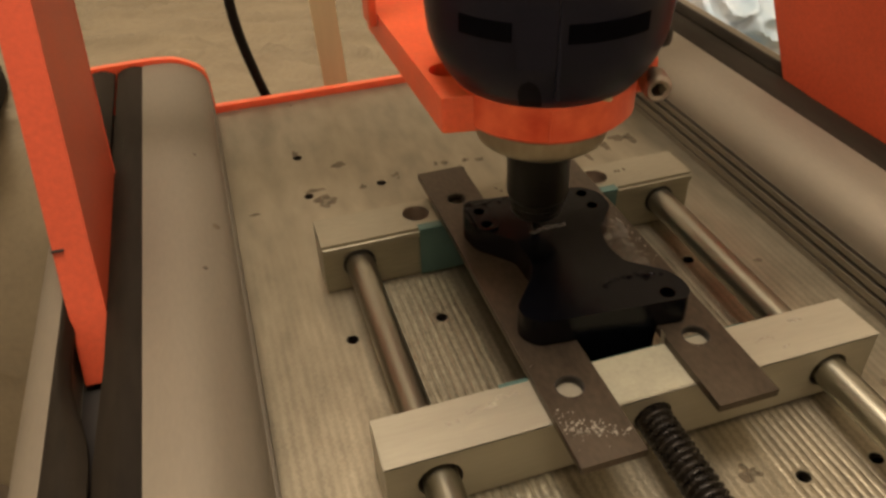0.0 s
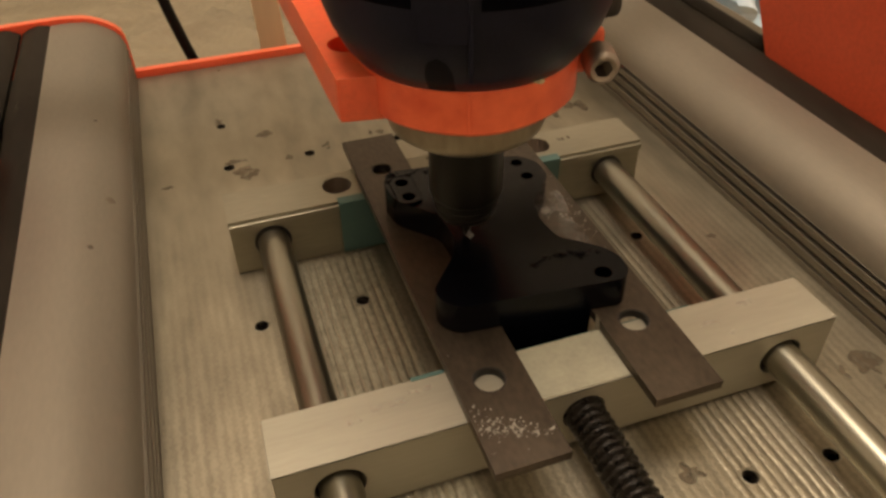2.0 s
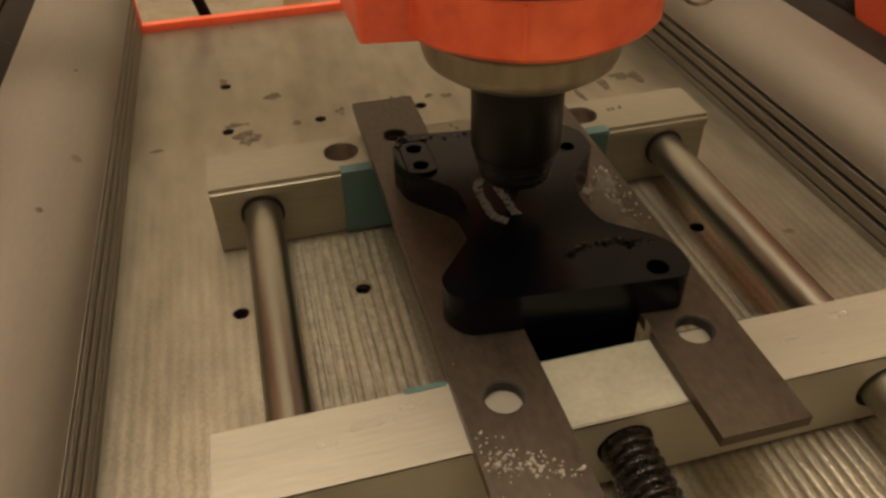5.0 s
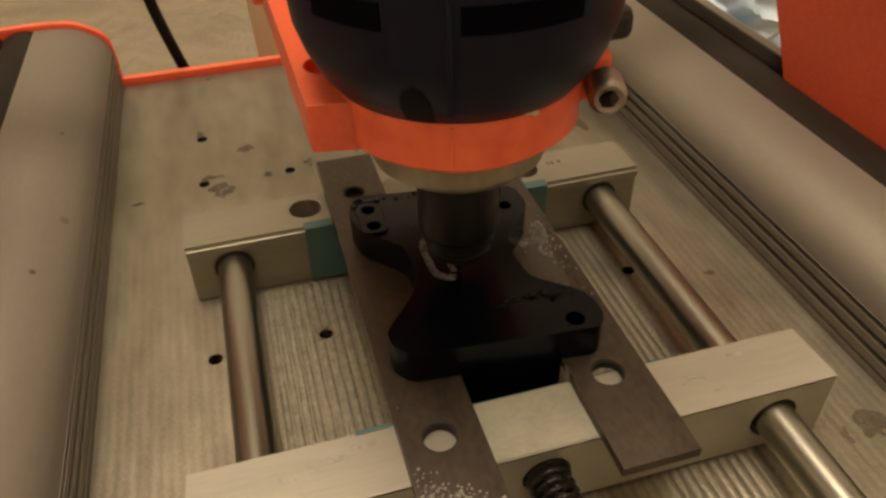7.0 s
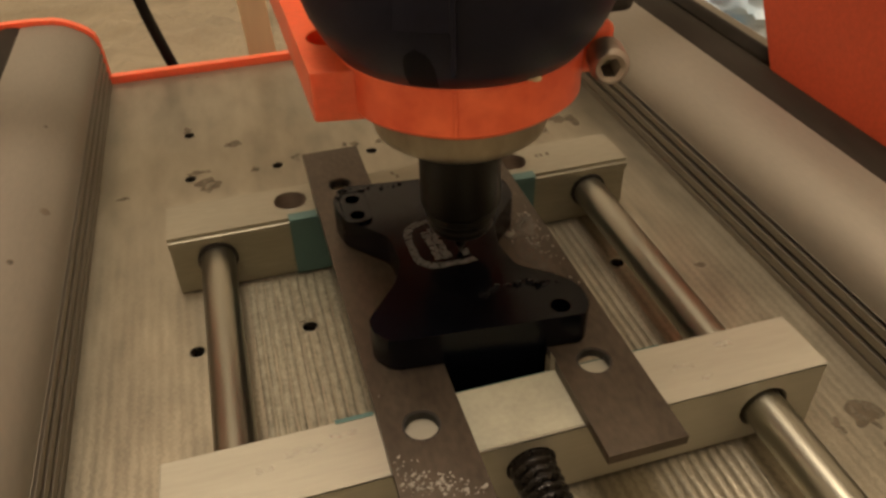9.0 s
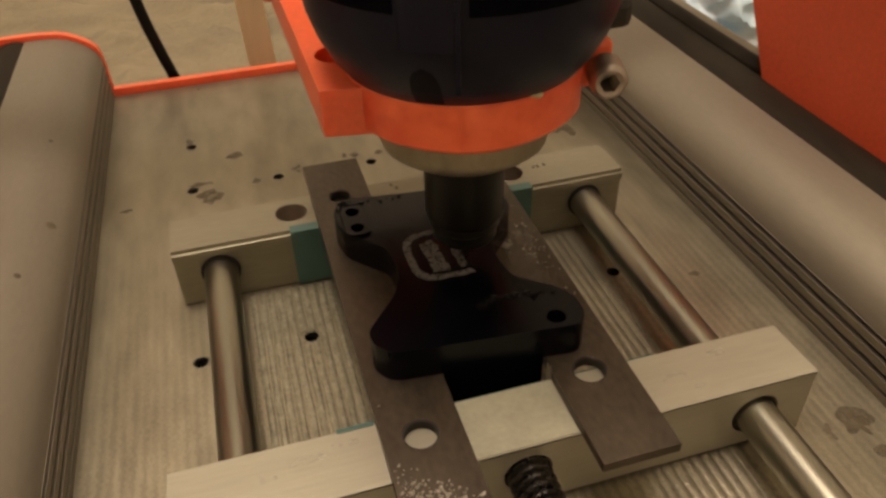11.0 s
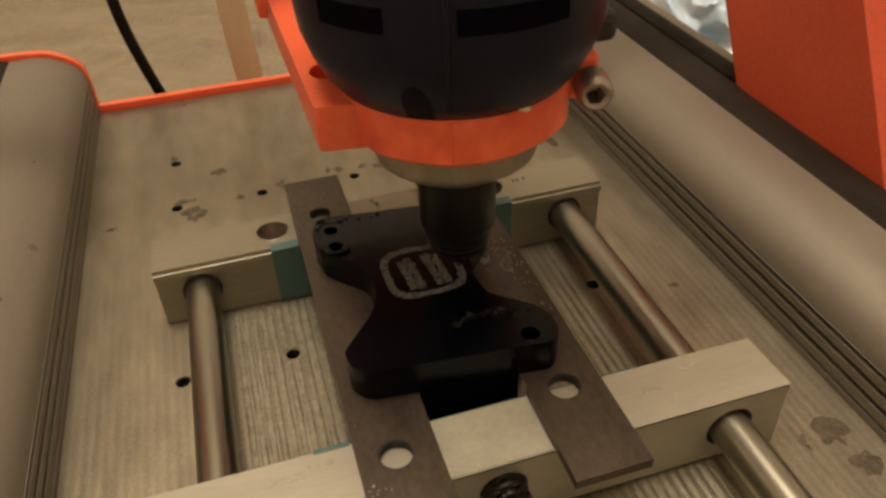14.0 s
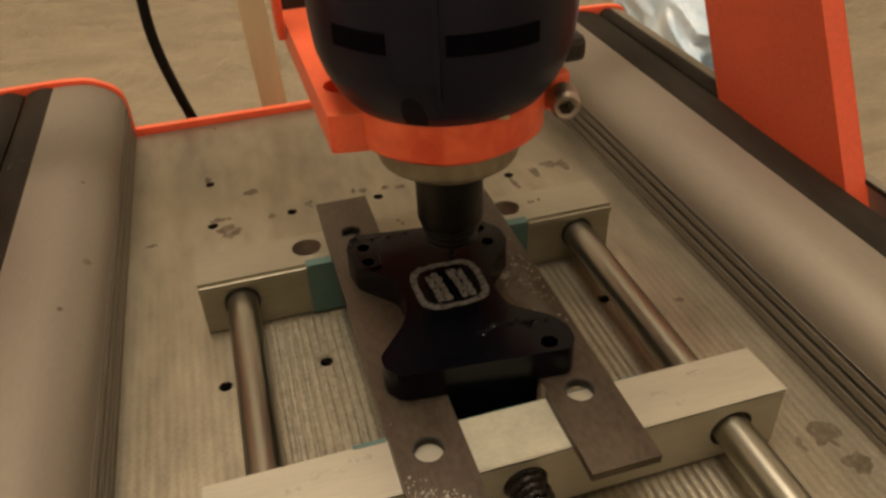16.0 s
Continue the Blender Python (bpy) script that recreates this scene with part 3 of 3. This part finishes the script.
def workpiece():
    w = thing("workpiece", "black printed plastic X-shaped adapter with a grey engraved badge", "workpiece")
    left = [(-0.150, 0.168), (-0.172, 0.196), (-0.174, 0.225), (-0.112, 0.300), (-0.092, 0.350), (-0.096, 0.425), (-0.162, 0.500), (-0.172, 0.560), (-0.150, 0.606)]
    right = [(0.128, 0.572), (0.158, 0.535), (0.158, 0.480), (0.092, 0.405), (0.080, 0.345), (0.088, 0.285), (0.152, 0.232), (0.168, 0.200), (0.166, 0.160), (0.148, 0.140)]
    outline = rounded(left + right, 0.016, 4)
    holes = [(-0.135, 0.500, 0.0125), (-0.135, 0.552, 0.0125), (0.116, 0.546, 0.0125), (0.117, 0.493, 0.0125), (0.119, 0.168, 0.0155)]
    bm = soften(prism(outline, 0.161, TOP, "z", holes), 0.0025, 0.2)
    part("plate", bm, PLASTIC, w)
    rng = random.Random(11)
    for places, n in ((((-0.158, 0.56), (-0.145, 0.594), (-0.04, 0.582)), 36), (((0.005, 0.228), (0.055, 0.240), (0.085, 0.236), (0.135, 0.222)), 70)):
        bm = bmesh.new()
        for _ in range(n):
            k = rng.randrange(len(places) - 1)
            f = rng.random()
            x = places[k][0] * (1 - f) + places[k + 1][0] * f + rng.gauss(0, 0.004)
            y = places[k][1] * (1 - f) + places[k + 1][1] * f + rng.gauss(0, 0.004)
            r = rng.uniform(0.002, 0.0062)
            m = Matrix.Translation((x, y, TOP - 0.001)) @ Euler((rng.random() * 6, rng.random() * 6, rng.random() * 6)).to_matrix().to_4x4() @ Matrix.Diagonal((r, r * rng.uniform(0.6, 2.2), r * 0.7, 1))
            bmesh.ops.create_icosphere(bm, subdivisions=1, radius=1, matrix=m)
        part("burr", bm, PLASTIC, w, "rough melted burr of black plastic")
    pad = [(-0.135, 0.500, 0.0128), (-0.135, 0.552, 0.0128)]
    part("hole_pad", soften(prism(rounded(rect(-0.158, -0.110, 0.476, 0.576), 0.02, 4), TOP + 0.0002, TOP + 0.0042, "z", pad), 0.0014, TOP + 0.003), PLASTIC, w, "low raised pad round two holes")
    part("clamping_boss", prism([(-0.0715, 0.1600), (0.091, 0.1460), (0.091, 0.64), (-0.0715, 0.64)], 0.06, 0.1605), PLASTIC, w)
    bm = bmesh.new()
    tri = [bm.verts.new(p) for p in ((0.083, 0.112, 0.1425), (0.103, 0.112, 0.1425), (0.086, 0.121, 0.176))]
    bm.faces.new(tri)
    bmesh.ops.solidify(bm, geom=bm.faces[:], thickness=0.0015)
    tagged(part("tape_tab", bm, JAW), "pale torn tab of tape sticking up beside the bar", "tape")
    rng = random.Random(2)
    for cx, cy, rx, ry, n, zz in ((-0.172, -0.030, 0.026, 0.030, 46, 0.1602), (-0.138, -0.044, 0.034, 0.020, 50, 0.1602), (-0.105, -0.062, 0.030, 0.016, 30, 0.1602), (-0.184, 0.03, 0.010, 0.10, 34, 0.1602), (0.175, 0.43, 0.04, 0.14, 80, 0.1602)):
        bm = bmesh.new()
        for _ in range(n):
            x, y, s = rng.gauss(cx, rx * 0.5), rng.gauss(cy, ry * 0.5), rng.choice((0.0010, 0.0015, 0.0021, 0.0030 if cy < 0 else 0.0024))
            if not (-0.19 < x < -0.077 or 0.097 < x < 0.209) or 0.02 < y < 0.12:
                continue
            m = Matrix.Translation((x, y, zz + s * 0.4)) @ Euler((rng.random() * 6, rng.random() * 6, rng.random() * 6)).to_matrix().to_4x4() @ Matrix.Diagonal((s, s * rng.uniform(0.5, 1.6), s * 0.5, 1))
            bmesh.ops.create_icosphere(bm, subdivisions=1, radius=1, matrix=m)
        tagged(part("swarf", bm, CRUMB), "pale milling crumbs lying on the steel bars", "swarf", kind="stuff")
    return w


WORKPIECE = workpiece()


def dust_film(x, y, w, h, seed):
    """An uneven film of fine dust lying on a bar."""
    bm = bmesh.new()
    ring = []
    for k in range(40):
        a = 2 * math.pi * k / 40
        s = 0.8 + 0.6 * noise.noise(Vector((math.cos(a) * 1.6 + seed, math.sin(a) * 1.6, seed)))
        ring.append(bm.verts.new((x + w * s * math.cos(a), y + h * s * math.sin(a), 0.1606)))
    bm.faces.new(ring)
    tagged(part("milling_dust", bm, FILM), "thin pale film of milling dust on the bar", "dust", kind="stuff")


dust_film(0.158, 0.42, 0.044, 0.12, 3.1)

# Engraved strokes of the badge: each short piece rises to the surface when the cutter has passed.
BADGE = (0.0, 0.383)
RING_TIMES = [(75, -2.0), (112, -0.6), (128, -0.2), (150, 0.9), (180, 1.5), (200, 1.8), (225, 2.4), (246, 3.1), (258, 7.3), (270, 7.9), (286, 8.3), (300, 12.5), (330, 13.2), (350, 13.7), (365, 14.2), (395, 15.0), (420, 15.5), (435, 15.8)]


def ring_time(a):
    return next(t0 + (t1 - t0) * (a - a0) / (a1 - a0) for (a0, t0), (a1, t1) in zip(RING_TIMES, RING_TIMES[1:]) if a0 <= a <= a1)


def stroke_outlines():
    w, h, t = 0.071, 0.070, 0.0125

    def at(a, rx, ry):
        c, d = math.cos(radians(a)), math.sin(radians(a))
        return (rx * math.copysign(abs(c) ** 0.55, c), ry * math.copysign(abs(d) ** 0.55, d))

    def wobble(a):
        return 0.0030 * noise.noise(Vector((9 * math.cos(radians(a)), 9 * math.sin(radians(a)), 2)))

    def band(a0, a1):
        turns = [a0 + (a1 - a0) * k / 5 for k in range(6)]
        return [at(a, w + wobble(a), h + wobble(a)) for a in turns] + [at(a, w - t + wobble(a + 40), h - t + wobble(a + 40)) for a in reversed(turns)]

    def lane(x, half, y0, y1):
        ys = [y0 + (y1 - y0) * k / 5 for k in range(6)]
        right = [(x + half + 0.0040 * noise.noise(Vector((x * 90, y * 120, 1))) - 0.08 * y, y) for y in ys]
        left = [(x - half + 0.0040 * noise.noise(Vector((x * 90, y * 120, 5))) - 0.08 * y, y) for y in reversed(ys)]
        return right + left

    pieces = [(band(a, a + 15), ring_time(a + 12)) for a in range(75, 435, 15)]
    # The inner pairs of lanes, cut upwards and then downwards.
    for x, y0, y1, start, end, up in ((-0.0310, -0.047, 0.034, 3.4, 4.9, True), (-0.0165, -0.049, 0.042, 5.2, 7.1, False), (0.0165, -0.049, 0.043, 8.5, 10.0, True), (0.0320, -0.048, 0.037, 10.4, 12.3, False)):
        for k in range(5):
            a, b = y0 + (y1 - y0) * k / 5, y0 + (y1 - y0) * (k + 1) / 5
            done = (k + 1) / 5 if up else (5 - k) / 5
            pieces.append((lane(x, 0.0066, a, b), start + (end - start) * done))
    return pieces


STROKES = []
for outline, done in stroke_outlines():
    ob = part("engraved_stroke", prism(outline, -0.004, 0.0, "z"), DUST, WORKPIECE, "dusty grey engraved stroke")
    STROKES.append((ob, done))


# ---- spindle, holder and gantry (drawn where they stand at the end, then moved as a whole) ----
AX, AY = 0.062, 0.572


def spindle():
    s = thing("milling_spindle", "dark blue-grey milling motor with steel neck and collet nut", "milling motor")
    rings = [(0.150, 0.540), (0.190, 0.556), (0.208, 0.580), (0.224, 0.612), (0.236, 0.65), (0.241, 0.70), (0.243, 0.80), (0.243, 1.5), (0.2, 1.56)]
    body = part("body", lathe(rings, 96, AX, AY), MOTOR, s, smooth=True)
    seam = math.atan2(0.39 - AY, 0.0 - AX)

    def on_body(a0, a1, z0, z1, r0, r1, n=14):
        bm = bmesh.new()
        rows = []
        for k in range(n + 1):
            a = a0 + (a1 - a0) * k / n
            rows.append([bm.verts.new((AX + r * math.cos(a), AY + r * math.sin(a), z)) for r, z in ((r0, z0), (r1, z0), (r1, z1), (r0, z1))])
        for a, b in zip(rows, rows[1:]):
            for k in range(4):
                bm.faces.new((a[k - 1], a[k], b[k], b[k - 1]))
        bm.faces.new(rows[0])
        bm.faces.new(rows[-1])
        return bm

    part("seam_rib", on_body(seam - 0.010, seam + 0.016, 0.60, 1.4, 0.200, 0.2495, 3), MOTOR, body)
    part("seam_panel", on_body(seam - 0.30, seam - 0.012, 0.655, 1.4, 0.236, 0.2445, 8), MOTOR, body)
    # No recess is cut: black strips carry the slots' shade as colour.
    for a0, a1 in ((seam - 0.78, seam - 0.34), (seam + 0.06, seam + 0.72)):
        part("vent_slot", on_body(a0, a1, 0.700, 0.734, 0.235, 0.2436), SLOT_SHADE, body, "black strip painted as the shade in a cooling slot")
    # Flat dark sheet on the body, painting the shade of an arched notch.
    notch = bmesh.new()
    mid, rows = seam - 0.21, []
    for i in range(9):
        v = i / 8
        z = 0.560 + 0.066 * v
        r = next(r0 + (r1 - r0) * (z - z0) / (z1 - z0) for (r0, z0), (r1, z1) in zip(rings, rings[1:]) if z0 <= z <= z1) + 0.0012
        half = 0.105 * math.sqrt(max(0.002, 1 - v**3))
        rows.append([notch.verts.new((AX + r * math.cos(mid + half * u / 4), AY + r * math.sin(mid + half * u / 4), z)) for u in range(-4, 5)])
    for a, b in zip(rows, rows[1:]):
        for k in range(8):
            notch.faces.new((a[k], a[k + 1], b[k + 1], b[k]))
    part("notch", notch, NOTCH_SHADE, body, "dark sheet painted as the shade in an arched notch", smooth=True)
    part("lock_button", box(AX + 0.190, AX + 0.272, AY - 0.045, AY + 0.03, 0.569, 0.622, 0.016), BUTTON, body, "dark grey side button")
    neck = part("neck", lathe([(0.100, 0.392), (0.122, 0.398), (0.140, 0.412), (0.1435, 0.425), (0.1435, 0.49)], 80, AX, AY), NECK, s, "worn steel neck ring", smooth=True)
    part("stain_reflection_band", lathe([(0.1438, 0.452), (0.1438, 0.488)], 80, AX, AY, closed=False), STAIN_AND_GLOW, neck, "brown band round the neck, stain and painted collar reflection", smooth=True)
    part("collet_nut", lathe([(0.03, 0.240), (0.062, 0.242), (0.0670, 0.247), (0.0685, 0.252), (0.0705, 0.258), (0.0705, 0.40)], 64, AX, AY), NUT, s, "blackened steel collet nut", smooth=True)
    return s


def holder():
    h = thing("spindle_holder", "orange plastic spindle holder with clamp collar and bolt", "spindle holder")
    n = 72
    seam = math.atan2(0.39 - AY, 0.0 - AX)
    collar = bmesh.new()
    rows = []
    for r, z in ((0.150, 0.478), (0.184, 0.478), (0.189, 0.484), (0.189, 0.553), (0.184, 0.559), (0.150, 0.559)):
        ring = []
        for k in range(n):
            a = seam + 2 * math.pi * k / n
            rr = r + (0.005 * max(0, 1 - min(k, n - k) / 5) + 0.0015 * math.sin(7 * a) if r > 0.16 else 0)
            ring.append(collar.verts.new((AX + rr * math.cos(a), AY + rr * math.sin(a), z)))
        rows.append(ring)
    for a, b in zip(rows, rows[1:] + rows[:1]):
        for k in range(n):
            collar.faces.new((a[k - 1], a[k], b[k], b[k - 1]))
    ring_part = part("collar", collar, SCUFFED, h, smooth=True)
    for turn, z, w in ((0.62, 0.5545, 0.008), (0.56, 0.557, 0.005)):
        blob = bmesh.new()
        bmesh.ops.create_icosphere(blob, subdivisions=2, radius=1)
        for v in blob.verts:
            v.co = Vector((AX + 0.1885 * math.cos(seam + turn) + w * v.co.x, AY + 0.1885 * math.sin(seam + turn) + w * v.co.y, z + 0.55 * w * v.co.z))
        part("glue_blob", blob, STRIP, ring_part, "small yellowish blob of glue", smooth=True)
    fin = box(0.1905, 0.1965, -0.0022, 0.0022, 0.486, 0.552, 0.0008)
    bmesh.ops.transform(fin, matrix=Matrix.Translation((AX, AY, 0)) @ Matrix.Rotation(seam, 4, "Z"), verts=fin.verts)
    part("split_line", fin, SCUFFED, ring_part)
    arm = prism(rounded([(-0.176, 0.516), (-0.085, 0.500), (-0.085, 0.46 + 0.2), (0.26, 0.70), (0.26, 1.13), (-0.188, 1.13)], 0.006, 2), 0.473, 0.549, "z", [(-0.128, 0.645, 0.034)])
    arm_part = part("arm", soften(arm, 0.003), ORANGE, h)
    part("bolt_recess", lathe([(0.0335, 0.480), (0.0335, 0.486)], 28, -0.128, 0.645), ORANGE, arm_part)
    part("carriage_plate", box(-0.185, 0.32, 1.132, 1.20, 0.50, 1.0, 0.008), BLACK, h, "dark carriage plate behind the arm")
    part("carriage_flange", box(-0.2105, -0.1905, 0.985, 1.06, 0.526, 1.0, 0.006), ORANGE, h)
    # clamp ears and bolt on the far side of the collar
    part("clamp_ear", box(0.222, 0.292, 0.505, 0.560, 0.490, 0.567, 0.010), ORANGE, h)
    part("clamp_ear", box(0.222, 0.292, 0.590, 0.645, 0.490, 0.567, 0.010), ORANGE, h)
    m = Matrix.Translation((0.262, 0.470, 0.529)) @ Matrix.Rotation(radians(-16), 4, "Z") @ Matrix.Rotation(radians(90), 4, "X")
    bolt = bmesh.new()
    rows = []
    for r, z in ((0.017, -0.012), (0.017, 0.034), (0.024, 0.036), (0.031, 0.030), (0.032, 0.026), (0.032, -0.014)):
        hexa = r == 0.017
        row = []
        for k in range(36):
            a = 2 * math.pi * k / 36
            rr = r / math.cos((a % (math.pi / 3)) - math.pi / 6) * 0.9 if hexa else r
            row.append(bolt.verts.new((0.9 * rr * math.cos(a), 0.9 * rr * math.sin(a), z)))
        rows.append(row)
    for a, b in zip(rows, rows[1:]):
        for k in range(36):
            bolt.faces.new((a[k - 1], a[k], b[k], b[k - 1]))
    bolt.faces.new(rows[0])
    bolt.faces.new(rows[-1])
    bmesh.ops.transform(bolt, matrix=m, verts=bolt.verts)
    part("clamp_bolt", bolt, DULL_STEEL, h, "shiny socket-head clamp bolt", smooth=True)
    part("bolt_shank", rod(0.262, 0.529, 0.016, 0.475, 0.66), STEEL, h, smooth=True)
    return h


def gantry():
    g = thing("gantry", "orange leaning side plates of a moving gantry", "gantry")
    lean, plates = 0.60, []
    for x0, x1, front, back in ((-1.018, -0.945, 0.4654, 1.028), (0.975, 1.03, 0.372, 0.892)):
        low, high = 0.070, 0.95
        out = [(front, low), (back, low), (back + lean * (high - low), high), (front + lean * (high - low), high)]
        plates.append(part("side_plate", soften(prism(out, x0, x1, "x"), 0.003), DARK_ORANGE, g, "thick orange plastic side plate"))
    part("crack", box(-1.0185, -0.995, 0.603, 0.612, 0.3105, 0.3128), BLACK, plates[0], "dark crack between printed layers")
    part("cross_beam", box(-0.944, 0.957, 1.205, 1.33, 0.83, 0.95, 0.01), ANODISED, g, "aluminium cross beam")
    return g


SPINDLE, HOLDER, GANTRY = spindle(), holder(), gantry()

# Motor and holder fitted to the view: shrunk, and raised, towards the last camera position.
VIEW_SCALE, END_EYE = 0.918, Vector((-0.3127, -0.7413, 1.152)) * U
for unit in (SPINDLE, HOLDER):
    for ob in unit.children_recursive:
        ob.data.transform(Matrix.Translation(END_EYE) @ Matrix.Scale(VIEW_SCALE, 4) @ Matrix.Translation(-END_EYE))
TIP = (0.0312, 0.4643)
part("collet_nose", lathe([(0.030, 0.276), (0.050, 0.278), (0.0535, 0.283), (0.0535, 0.290), (0.0505, 0.292), (0.0535, 0.294), (0.0535, 0.302), (0.058, 0.306), (0.058, 0.322)], 56, *TIP), NUT, SPINDLE, "ridged lower end of the collet nut", smooth=True)
part("cutter", lathe([(0.0010, TOP - 0.002), (0.0096, TOP + 0.018), (0.0098, 0.3125)], 20, *TIP), OILED, SPINDLE, "dark pointed engraving cutter", smooth=True)


# ---- behind the machine ----
cable = part("cable", tube([(-0.43, 1.92, -0.48), (-0.468, 1.86, -0.12), (-0.499, 1.843, 0.0), (-0.523, 1.84, 0.10), (-0.544, 1.84, 0.20), (-0.557, 1.842, 0.30), (-0.558, 1.845, 0.40), (-0.548, 1.85, 0.52), (-0.52, 1.87, 0.8), (-0.50, 1.9, 1.2)], 0.0175), CABLE, smooth=True)
tagged(cable, "black cable rising behind the orange end plate", "cable")
strip = part("upright_strip", box(-0.222, -0.124, 2.09, 2.10, TABLE + 0.02, 1.4, 0.003), STRIP)
strip.matrix_world = Matrix.Translation((-0.005, 0, 0)) @ Matrix.Rotation(radians(-2.5), 4, "Y")
tagged(strip, "pale flat strip standing behind the machine", "strip")


def bag():
    b = thing("plastic_bag", "crumpled clear plastic bag with bluish scraps on the cloth", "plastic bag")
    bm = bmesh.new()
    bmesh.ops.create_icosphere(bm, subdivisions=6, radius=1)
    for v in bm.verts:
        p = v.co.copy()
        ridge = abs(noise.noise(p * 2.3)) + 0.22 * abs(noise.noise(p * 5.1 + Vector((3, 1, 2)))) + 0.03 * abs(noise.noise(p * 14))
        s = 1.10 - 0.26 * ridge
        p.x, p.y = math.copysign(abs(p.x) ** 0.6, p.x), math.copysign(abs(p.y) ** 0.6, p.y)
        v.co = Vector((2.13 + 0.30 * p.y + 0.30 * p.x * s, 3.0 + 0.98 * p.y * s, TABLE + 0.30 + max(-0.25, 0.32 * p.z * s)))
    part("film", bm, BAG, b, smooth=True).data.set_sharp_from_angle(angle=radians(60))
    rng = random.Random(9)
    for _ in range(14):
        bm = bmesh.new()
        bmesh.ops.create_icosphere(bm, subdivisions=2, radius=1)
        x, y = 1.95 + rng.random() * 0.35, 2.4 + rng.random() * 1.2
        for v in bm.verts:
            s = 1 + 0.5 * noise.noise(v.co * 2 + Vector((x, y, 0)) * 9)
            v.co = Vector((x + 0.075 * v.co.x * s, y + 0.1 * v.co.y * s, TABLE + 0.42 + 0.06 * v.co.z * s))
        part("scrap", bm, BLUE, b)


bag()
case = part("black_case", box(-2.15, -1.70, 2.85, 3.45, TABLE + 0.05, TABLE + 0.36, 0.09, seg=5), CABLE, smooth=True)
tagged(case, "small black rounded case on the cloth", "case")


# ---- motion ----
def motions():
    travel = [
        (0.0, -0.0735, -0.0182), (0.5, -0.0958, -0.0297), (1.0, -0.0944, -0.0401), (1.5, -0.1008, -0.0806), (2.0, -0.1001, -0.1124),
        (2.5, -0.0905, -0.1472), (3.0, -0.0772, -0.1639), (3.5, -0.0681, -0.1574), (6.0, -0.0515, -0.0723), (6.5, -0.0546, -0.1076),
        (7.0, -0.0542, -0.1315), (7.5, -0.0485, -0.1497), (8.0, -0.0287, -0.1554), (8.5, -0.0199, -0.1421), (9.0, -0.0172, -0.1134),
        (11.5, -0.0034, -0.1084), (12.0, -0.0048, -0.1342), (12.5, 0.0012, -0.1536), (13.0, 0.0206, -0.1416), (13.5, 0.0334, -0.1154),
        (14.0, 0.0336, -0.0924), (14.5, 0.0329, -0.0687), (15.0, 0.0273, -0.0404), (15.5, 0.0097, -0.0279), (16.0, -0.0000, -0.0000),
    ]
    for ob in (SPINDLE, HOLDER):
        walk(ob, [(t, pose(U * x, U * y, 0)) for t, x, y in travel])
    walk(GANTRY, [(t, pose(0, U * y, 0)) for t, x, y in travel])
    for k, (ob, done) in enumerate(STROKES):
        low, high = TOP - 0.006, TOP + 0.0006 + 0.0003 * (k % 3)
        rows = [(0.0, low), (done - 0.2, low), (done, high), (16.0, high)] if done > 0.25 else [(0.0, high), (16.0, high)]
        walk(ob, [(t, pose(U * BADGE[0], U * BADGE[1], U * z)) for t, z in rows])


motions()
